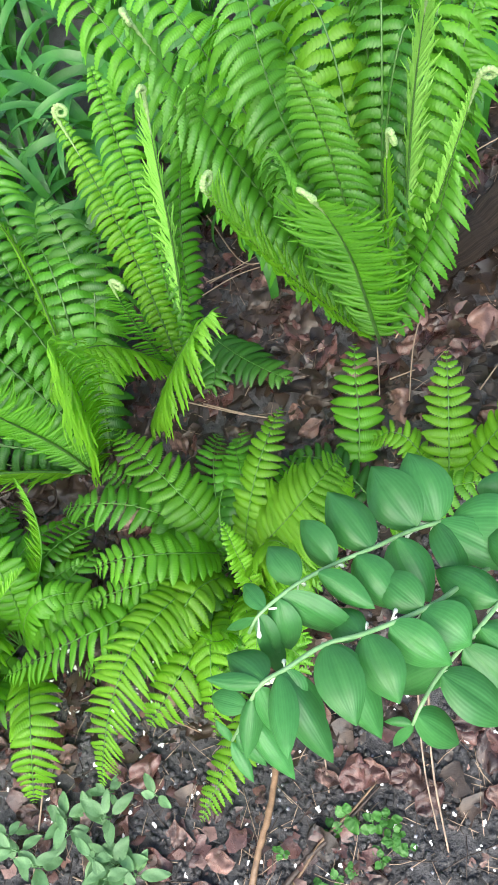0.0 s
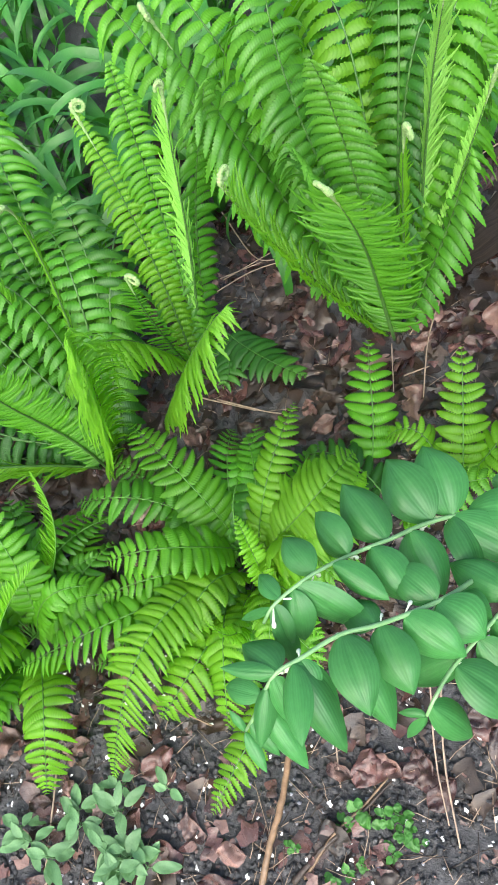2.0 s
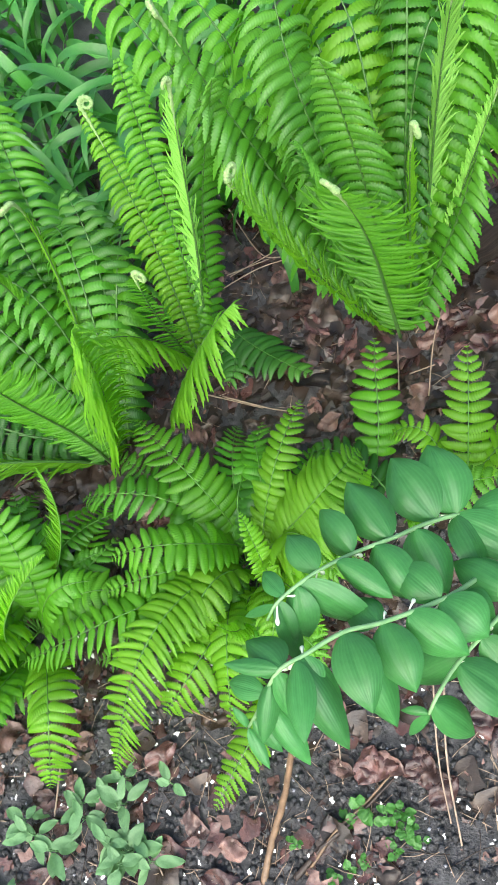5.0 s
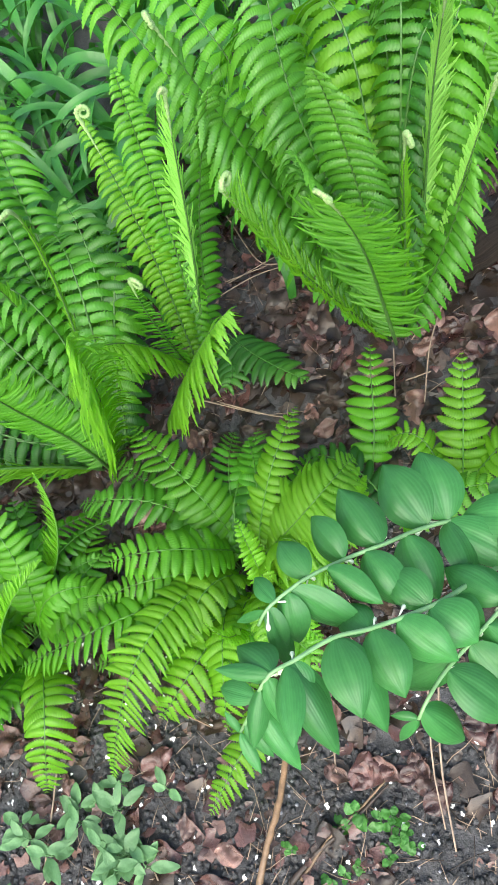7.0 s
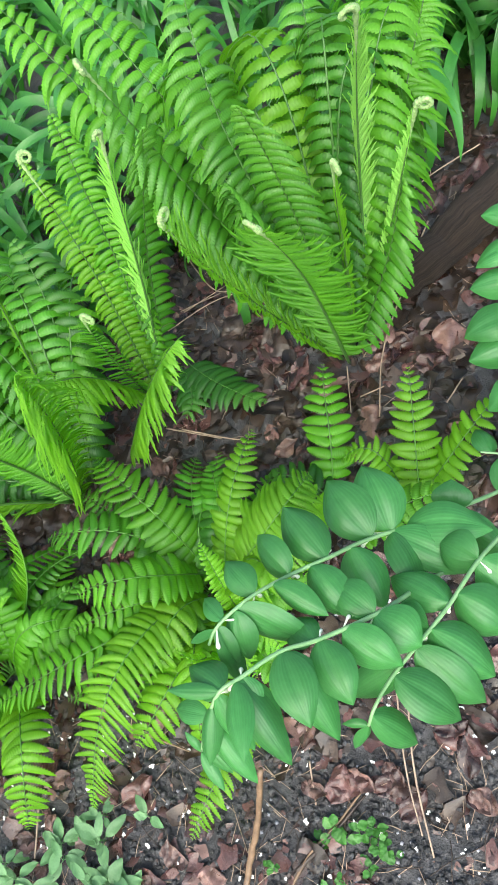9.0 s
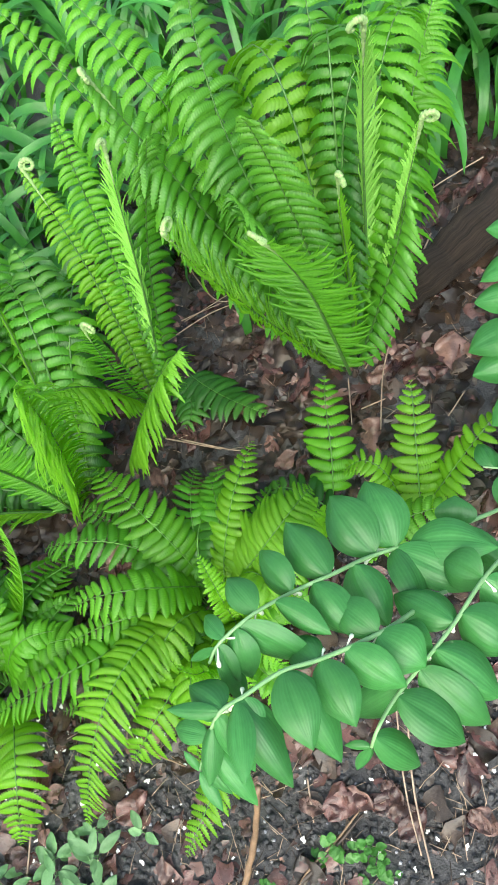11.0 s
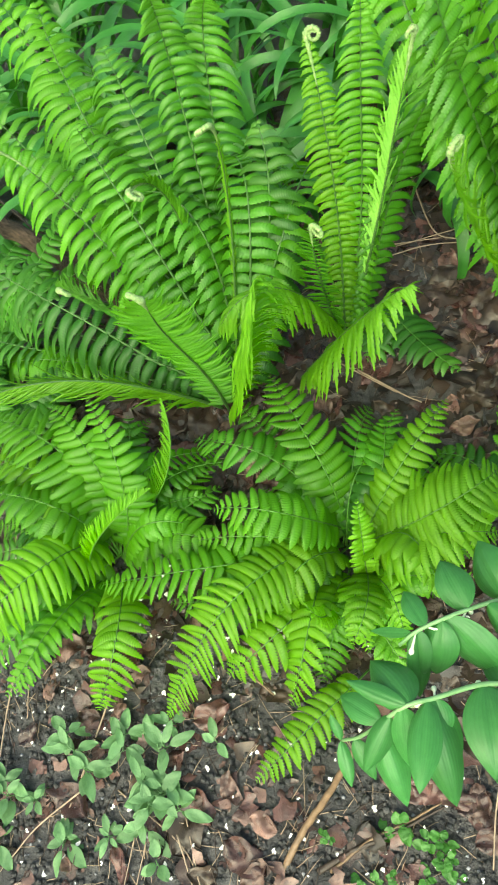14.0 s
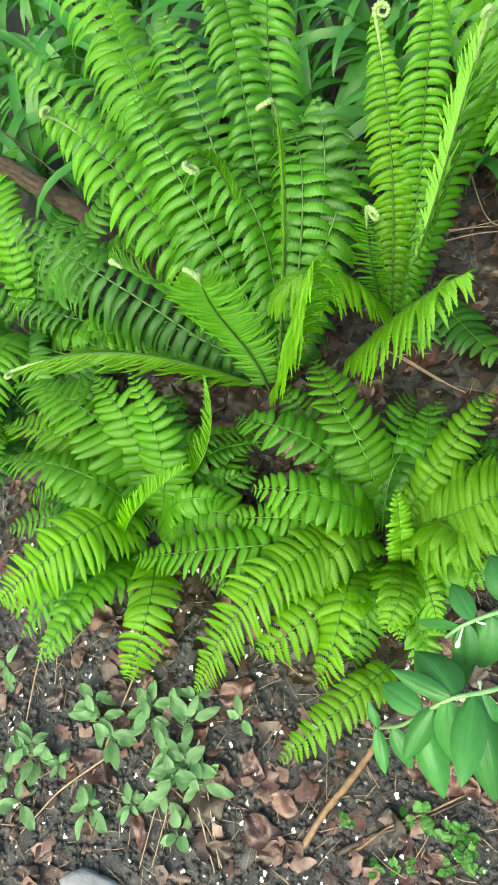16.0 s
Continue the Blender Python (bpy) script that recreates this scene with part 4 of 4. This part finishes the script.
def scatter(name, label, category, mat, count, seed, area, maker, patchy=False):
    """Many small pieces on the soil, as one mesh. patchy: in drifts, with the open soil between left bare."""
    rng = np.random.default_rng(seed)
    verts, faces = [], []
    for k in range(count):
        x, y = rng.uniform(area[0], area[1]) + rng.normal(0, 0.08), rng.uniform(area[2], area[3]) + rng.normal(0, 0.08)
        if patchy and y < 0.32 and noise.noise((x * 6, y * 6, 2.0)) - 0.35 * max(0.0, x) < rng.uniform(-0.30, 0.22) + 0.25 * (x > -0.1):
            continue
        v2, f2 = maker(rng, np.array([x, y, rough_ground(x, y)]), len(verts))
        verts += v2
        faces += f2
    ob = new(name, mesh_from(name, verts, faces, mat))
    return tagged(ob, label, category, kind="stuff")


def flake(size_lo, size_hi, lift=0.004, tilt=0.2):
    """A torn, bent scrap of leaf."""
    def make(rng, p, o):
        size = rng.uniform(size_lo, size_hi)
        a0 = rng.random() * 6.28
        x = np.array([math.cos(a0), math.sin(a0), 0.165 * math.cos(a0) + 0.094 * math.sin(a0) + rng.normal(0, tilt)])
        y = np.array([-math.sin(a0), math.cos(a0), -0.165 * math.sin(a0) + 0.094 * math.cos(a0) + rng.normal(0, tilt)])
        z = np.cross(x, y)
        c = p + np.array([0, 0, lift * rng.uniform(0.6, 1.8)])
        wide, bend, fold = rng.uniform(0.25, 0.5), rng.normal(0, 0.18), rng.normal(0, 0.2)
        v, f = [], []
        for k, u in enumerate((-0.5, -0.25, 0.0, 0.25, 0.5)):
            w = wide * (1 - (2 * u) ** 2 * rng.uniform(0.55, 1.0)) * size
            m = c + x * u * size + z * (bend * u * u + rng.normal(0, 0.05)) * size + y * rng.normal(0, 0.09) * size
            v += [m - y * w * rng.uniform(0.4, 1.2) + z * (fold + rng.normal(0, 0.16)) * w, m, m + y * w * rng.uniform(0.4, 1.2) + z * (fold + rng.normal(0, 0.16)) * w]
            if k:
                q = o + 3 * k
                f += [(q - 3, q - 2, q + 1, q), (q - 2, q - 1, q + 2, q + 1)]
        return v, f
    return make


def crumb(size_lo, size_hi):
    shape = [(-1, -1, -1), (1, -1, -1), (1, 1, -1), (-1, 1, -1), (-1, -1, 1), (1, -1, 1), (1, 1, 1), (-1, 1, 1)]

    def make(rng, p, o):
        s = rng.uniform(size_lo, size_hi) * 0.5
        m = np.array(Euler(tuple(rng.uniform(0, 6.28, 3))).to_matrix())
        v = [p + np.array([0, 0, s * 0.4]) + m @ (np.array(c) * s * rng.uniform(0.6, 1.0, 3)) for c in shape]
        f = [(0, 3, 2, 1), (4, 5, 6, 7), (0, 1, 5, 4), (1, 2, 6, 5), (2, 3, 7, 6), (3, 0, 4, 7)]
        return v, [tuple(o + i for i in q) for q in f]
    return make


def strand(len_lo, len_hi, thick):
    def make(rng, p, o):
        ln, a = rng.uniform(len_lo, len_hi), rng.random() * 6.28
        d = np.array([math.cos(a), math.sin(a), 0])
        d[2] = 0.165 * d[0] + 0.094 * d[1] + rng.normal(0, 0.12)
        b = np.array([-d[1], d[0], 0]) * rng.normal(0, 0.12) * ln
        pts = [p + d * ln * t + b * math.sin(math.pi * t) + np.array([0, 0, 0.005]) for t in (-0.5, -0.17, 0.17, 0.5)]
        return tube(pts, [thick * 0.8, thick, thick, thick * 0.5], 4, o)
    return make


scatter("soil_crumbs", "dark crumbs of damp soil", "soil", SOIL, 12000, 61, (-1.25, 0.6, -0.45, 0.75), crumb(0.003, 0.013))
scatter("leaf_litter", "matted dark brown rotting leaf litter", "leaf litter", DEAD[2], 6200, 62, (-1.5, 0.75, 0.25, 1.9), flake(0.02, 0.06))
scatter("leaf_litter", "broken reddish-brown bits of wet dead leaves", "leaf litter", DEAD[1], 1150, 63, (-1.3, 0.6, -0.45, 1.6), flake(0.018, 0.065), True)
scatter("leaf_litter", "pale tan flecks of broken dead leaves", "leaf litter", DEAD[0], 1400, 66, (-1.25, 0.55, -0.4, 1.6), flake(0.004, 0.016))
scatter("leaf_litter", "pale pinkish-tan scraps of wet dead leaves at the bed's edge", "leaf litter", DEAD[0], 240, 68, (-1.25, -0.1, -0.45, 0.28), flake(0.012, 0.05, 0.009), True)
scatter("leaf_litter", "wet reddish-brown torn leaves on the bare soil", "leaf litter", DEAD[1], 380, 69, (-1.15, 0.4, -0.4, 0.25), flake(0.012, 0.055, 0.006, 0.16), True)
scatter("grit", "pale grey grit and small stones on the bare soil", "grit", PALE_STONE, 700, 71, (-1.2, 0.5, -0.42, 0.35), crumb(0.0025, 0.007))
scatter("fine_straw", "short dry bits of straw on the bare soil", "straw", STRAW, 420, 70, (-1.1, 0.4, -0.38, 0.25), strand(0.012, 0.06, 0.0009))
scatter("fallen_petals", "small white fallen petals on the soil", "petal", PETAL, 520, 64, (-1.2, 0.5, -0.35, 0.5), flake(0.004, 0.012, 0.008, 0.2))
scatter("fine_straw", "thin dry stalks and needles among the leaf litter", "straw", STRAW, 700, 65, (-1.2, 0.55, -0.35, 1.5), strand(0.03, 0.12, 0.0008))
scatter("fine_straw", "thin dark rootlets among the leaf litter", "straw", DARK_TWIG, 800, 67, (-1.2, 0.55, -0.35, 1.5), strand(0.03, 0.10, 0.0010))


def flat_stone(x, y, size, seed):
    rng = np.random.default_rng(seed)
    n = 14
    ring = [(size * rng.uniform(0.75, 1.1) * math.cos(6.283 * k / n), 0.6 * size * rng.uniform(0.7, 1.1) * math.sin(6.283 * k / n)) for k in range(n)]
    verts = [(a, b, -0.012) for a, b in ring] + [(a * 0.96, b * 0.96, 0.006) for a, b in ring] + [(a * 0.82, b * 0.82, 0.011 + 0.002 * rng.random()) for a, b in ring] + [(0, 0, 0.013)]
    faces = []
    for k in range(n):
        j = (k + 1) % n
        faces += [(k, j, n + j, n + k), (n + k, n + j, 2 * n + j, 2 * n + k), (2 * n + k, 2 * n + j, 3 * n)]
    ob = new("flat_stone", mesh_from("flat_stone", verts, faces, PALE_STONE))
    ob.location = (x, y, lie(x, y) + 0.004)
    return tagged(ob, "pale grey wet flat stone set in the soil", "stone")


STONE_X, STONE_Y = -0.628, -0.257
# end of stone
flat_stone(STONE_X, STONE_Y, 0.085, 3)


def rod(name, label, category, points, r0, r1, mat, sides=8, group=""):
    path = smooth_path(points, 6 * len(points))
    n = len(path)
    rng = np.random.default_rng(n + int(1000 * abs(path[0][0])))
    radii = np.linspace(r0, r1, n) * rng.uniform(0.9, 1.1, n)
    path[1:-1] += rng.normal(0, r0 * 0.08, (n - 2, 3))
    v, f = tube(path - path[0], radii, sides)
    run = np.r_[0, np.cumsum(np.linalg.norm(np.diff(path, axis=0), axis=1))]
    uvs = [(abs(2 * k / sides - 1), run[i]) for i in range(n) for k in range(sides)]
    ob = new(name, mesh_from(name, v, f, mat, True, uvs))
    ob.location = path[0]
    return tagged(ob, label, category, group)


RODS = [
    ('straw', 0.0022, 0.0015, [(-0.715, 0.178, -0.064), (-0.721, 0.031, -0.084), (-0.731, -0.101, -0.103)]),
    ('straw', 0.0024, 0.0016, [(-0.967, 0.213, -0.102), (-0.946, 0.082, -0.111), (-0.924, -0.028, -0.128)]),
    ('straw', 0.0016, 0.0012, [(-0.944, 0.206, -0.099), (-0.893, 0.063, -0.114)]),
    ('straw', 0.002, 0.0012, [(-0.686, -0.005, -0.066), (-0.78, -0.117, -0.102), (-0.829, -0.197, -0.128), (-0.903, -0.226, -0.143)]),
    ('twig', 0.0068, 0.0052, [(-0.289, -0.044, -0.034), (-0.265, 0.028, 0.007), (-0.229, 0.1, 0.089), (-0.199, 0.161, 0.2)]),
    ('dark', 0.004, 0.002, [(-0.182, 0.019, -0.001), (-0.116, 0.068, 0.017), (-0.045, 0.13, 0.034)]),
    ('twig', 0.003, 0.0018, [(-0.207, -0.021, -0.009), (-0.153, 0.046, 0.008), (-0.101, 0.088, 0.021), (-0.05, 0.135, 0.042)]),
    ('dark', 0.006, 0.003, [(-0.228, -0.027, -0.018), (-0.164, 0.033, 0.001), (-0.08, 0.106, 0.024)]),
]
RODS += [
    ('straw', 0.0022, 0.0016, [(0.054, 0.304, 0.105), (0.046, 0.162, 0.07), (0.058, 0.027, 0.04)]),
    ('straw', 0.0018, 0.0013, [(0.035, 0.306, 0.102), (0.032, 0.162, 0.068), (0.044, 0.06, 0.04)]),
    ('straw', 0.0018, 0.0014, [(-0.14, 0.193, 0.033), (-0.136, 0.121, 0.016)]),
    ('straw', 0.002, 0.0014, [(0.275, 1.291, 0.234), (0.157, 1.102, 0.187), (0.103, 0.982, 0.157), (0.078, 0.852, 0.12)]),
    ('straw', 0.002, 0.0014, [(0.249, 1.275, 0.238), (0.145, 1.098, 0.195), (0.063, 0.992, 0.151)]),
    ('straw', 0.0018, 0.0012, [(0.213, 1.273, 0.222), (0.12, 1.083, 0.179), (0.052, 1.008, 0.151)]),
    ('straw', 0.0016, 0.0012, [(0.024, 0.987, 0.134), (0.019, 0.878, 0.113)]),
    ('straw', 0.0018, 0.0012, [(0.043, 0.907, 0.125), (0.097, 0.918, 0.135)]),
]
RODS += [
    ('straw', 0.0018, 0.0012, [(-0.407, 1.211, 0.094), (-0.298, 1.254, 0.116), (-0.219, 1.265, 0.13)]),
    ('straw', 0.0016, 0.0012, [(-0.371, 1.258, 0.105), (-0.263, 1.286, 0.115)]),
    ('straw', 0.0022, 0.0014, [(-0.379, 0.937, 0.058), (-0.272, 0.889, 0.068), (-0.227, 0.874, 0.072)]),
    ('straw', 0.0016, 0.0012, [(0.218, 0.848, 0.143), (0.26, 0.897, 0.155)]),
    ('twig', 0.0028, 0.0015, [(-0.487, 0.279, -0.007), (-0.432, 0.255, 0.0), (-0.381, 0.234, -0.013)]),
    ('straw', 0.0016, 0.001, [(-0.639, -0.009, -0.079), (-0.483, -0.061, -0.058), (-0.415, -0.122, -0.052)]),
    ('straw', 0.0014, 0.001, [(-0.488, -0.014, -0.054), (-0.42, -0.123, -0.053)]),
    ('straw', 0.0014, 0.001, [(-0.573, -0.075, -0.064), (-0.568, -0.182, -0.088)]),
]
RODS += [
    ('straw', 0.0014, 0.001, [(-0.548, -0.075, -0.06), (-0.545, -0.173, -0.084)]),
    ('straw', 0.0018, 0.0012, [(-0.493, -0.046, -0.048), (-0.426, -0.135, -0.06)]),
    ('straw', 0.002, 0.0014, [(-0.37, 1.464, 0.124), (-0.286, 1.309, 0.113), (-0.218, 1.279, 0.122)]),
    ('straw', 0.0018, 0.0012, [(-0.365, 1.26, 0.096), (-0.236, 1.309, 0.122)]),
    ('straw', 0.0016, 0.0012, [(-0.481, 0.934, 0.046), (-0.441, 0.831, 0.033)]),
    ('straw', 0.002, 0.0014, [(-0.419, 0.947, 0.057), (-0.282, 0.89, 0.067)]),
    ('bark', 0.042, 0.060, [(0.128, 1.137, 0.18), (0.264, 1.204, 0.219), (0.402, 1.293, 0.26), (0.7, 1.484, 0.342)]),
    ('branch', 0.02, 0.026, [(-0.915, 0.992, 0.06), (-1.071, 1.04, 0.099), (-1.263, 1.116, 0.134), (-1.442, 1.163, 0.169), (-1.804, 1.245, 0.197)]),
]
RODS += [
    ('dark', 0.0028, 0.002, [(-1.214, 1.123, 0.123), (-1.404, 1.229, 0.141), (-1.672, 1.356, 0.149)]),
    ('dark', 0.003, 0.002, [(-1.263, 1.489, 0.349), (-1.354, 1.533, 0.378), (-1.454, 1.59, 0.407)]),
    ('dark', 0.003, 0.002, [(-1.503, 0.909, -0.045), (-1.377, 0.934, -0.022), (-1.313, 0.957, 0.011)]),
    # dried brown remains of a frond, built as a plain rod like the twigs
    ('twig', 0.004, 0.003, [(-0.907, 1.108, 0.152), (-0.856, 1.055, 0.135), (-0.811, 1.011, 0.099)]),
    ('straw', 0.002, 0.0014, [(0.394, 1.445, 0.278), (0.287, 1.416, 0.248), (0.216, 1.387, 0.224)]),
]
# end of rods
MATS = {"straw": STRAW, "twig": TWIG, "dark": DARK_TWIG, "bark": BARK, "branch": BRANCH_BARK}
WORDS = {
    "straw": ("dry_stalk", "thin dry straw-coloured stalk lying on the soil", "dry stalk"),
    "twig": ("twig", "brown bent dead stem lying on the soil", "twig"),
    "dark": ("twig", "thin dark twig among the fern fronds", "twig"),
    "bark": ("log", "weathered dark brown fibrous log lying beside the tall fern", "log"),
    "branch": ("branch", "rough grey-brown fallen branch behind the fronds", "branch"),
}
for kind, r0, r1, pts in RODS:
    name, label, category = WORDS[kind]
    rod(name, label, category, pts, r0, r1, MATS[kind], 14 if kind in ("bark", "branch") else 7)


# ---- seedlings ----
def small_leaf_mesh(length, width, mat, seed, teeth=0):
    rng = np.random.default_rng(seed)
    nu = 11
    droop = rng.uniform(0.05, 0.35)
    verts, faces = [], []
    for i in range(nu):
        u = i / (nu - 1)
        hw = width * 0.5 * math.sin(math.pi * u ** 0.9) ** 0.7 + 0.0004
        if teeth and i % 2:
            hw *= 1.14
        for j in range(5):
            v = (j - 2) / 2
            z = -droop * length * u * u + 0.22 * hw * abs(v) + 0.0012 * math.sin(9 * u + 3 * v + seed)
            verts.append((length * (0.18 + u), hw * v, z))
    for i in range(nu - 1):
        for j in range(4):
            a = i * 5 + j
            faces.append((a, a + 5, a + 6, a + 1))
    o = len(verts)
    sv, sf = tube([(0, 0, -0.002), (length * 0.1, 0, 0.001), (length * 0.22, 0, 0)], [0.0008] * 3, 4, o)
    return mesh_from("leaf", verts + sv, faces + sf, mat)


SAGE_LEAVES = [small_leaf_mesh(0.040 + 0.007 * (k % 3), 0.021 + 0.004 * (k % 2), SAGE, 80 + k) for k in range(6)]
HERB_LEAVES = [small_leaf_mesh(0.020 + 0.003 * (k % 3), 0.017 + 0.002 * (k % 2), HERB, 90 + k, 1) for k in range(5)]


def seedling(name, label, x, y, count, height, meshes, mat, seed, group, scale=1.0):
    rng = np.random.default_rng(seed)
    z = rough_ground(x, y) - 0.004
    plant = thing(name, label, "seedling", (x, y, z), group)
    lean = rng.normal(0, 0.25, 2) * height
    pts = [(0, 0, 0), (lean[0] * 0.4, lean[1] * 0.4, height * 0.5), (lean[0], lean[1], height)]
    v, f = tube(pts, [0.0018, 0.0015, 0.001], 5)
    child("stem", mesh_from("stem", v, f, mat), plant)
    a = rng.random() * 360
    for k in range(count):
        t = 0.35 + 0.65 * k / max(1, count - 1)
        leaf = child("leaf", meshes[rng.integers(len(meshes))], plant)
        leaf.matrix_local = pose(lean[0] * t, lean[1] * t, height * t, rng.normal(0, 12), -rng.uniform(-5, 35), a) @ Matrix.Scale(scale * rng.uniform(0.75, 1.15) * (1.1 - 0.3 * t), 4)
        a += 137 + rng.normal(0, 25)
    return plant


SEEDLINGS = [
    (-0.784, 0.068, 0, 6, 0.05, 1.1),
    (-0.695, 0.006, 0, 6, 0.05, 1.15),
    (-0.861, -0.082, 0, 6, 0.05, 1.1),
    (-0.585, 0.043, 0, 6, 0.05, 1.15),
    (-0.542, 0.012, 0, 7, 0.05, 1.25),
    (-0.654, 0.071, 0, 5, 0.04, 1.0),
    (-0.563, 0.091, 0, 6, 0.05, 1),
    (-0.558, -0.062, 0, 5, 0.05, 1.2),
    (-0.719, -0.120, 0, 4, 0.04, 1.0),
    (-0.516, -0.108, 0, 4, 0.04, 1.0),
    (-0.860, -0.160, 0, 5, 0.04, 1.2),
    (-0.621, -0.085, 0, 7, 0.025, 0.7),
]
SEEDLINGS += [
    (-0.657, 0.094, 0, 6, 0.04, 0.9),
    (-0.610, 0.101, 0, 6, 0.03, 0.8),
    (-0.560, 0.135, 0, 5, 0.03, 0.8),
    (-0.874, -0.050, 0, 6, 0.05, 1.0),
    (-0.512, -0.012, 0, 7, 0.05, 1.1),
    (-0.548, -0.015, 0, 6, 0.06, 1.1),
    (-0.739, 0.028, 0, 6, 0.05, 1.0),
    (-1.020, 0.058, 0, 5, 0.04, 1.0),
    (-0.804, -0.071, 0, 6, 0.03, 0.7),
    (-0.470, 0.126, 0, 3, 0.02, 0.9),
    (-0.712, -0.114, 0, 5, 0.03, 0.8),
    (-0.912, -0.120, 0, 5, 0.04, 0.9),
]
SEEDLINGS += [
    (-0.062, 0.062, 1, 6, 0.04, 0.95),
    (-0.029, 0.075, 1, 6, 0.04, 0.85),
    (-0.028, 0.046, 1, 5, 0.03, 0.9),
    (-0.053, 0.020, 1, 5, 0.02, 0.8),
    (-0.006, 0.033, 1, 3, 0.02, 0.85),
    (-0.117, 0.075, 1, 5, 0.03, 1.2),
    (-0.137, 0.062, 1, 4, 0.02, 1.0),
    (-0.097, -0.001, 1, 5, 0.02, 0.6),
    (-0.132, -0.014, 1, 5, 0.02, 0.7),
    (-0.161, -0.028, 1, 6, 0.02, 0.8),
    (-0.245, 0.031, 1, 9, 0.04, 0.5),
    (-0.017, 0.062, 1, 5, 0.03, 0.8),
]
# end of seedlings
for k, (x, y, kind, count, height, size) in enumerate(SEEDLINGS):
    if kind:
        seedling("herb", "low bright green herb with small toothed leaves", x, y, count, height, HERB_LEAVES, HERB, 500 + k, "herbs on the soil", size)
    else:
        seedling("seedling", "dull grey-green seedling with oval downy leaves", x, y, count, height, SAGE_LEAVES, SAGE, 500 + k, "seedlings at the edge of the bed", size)
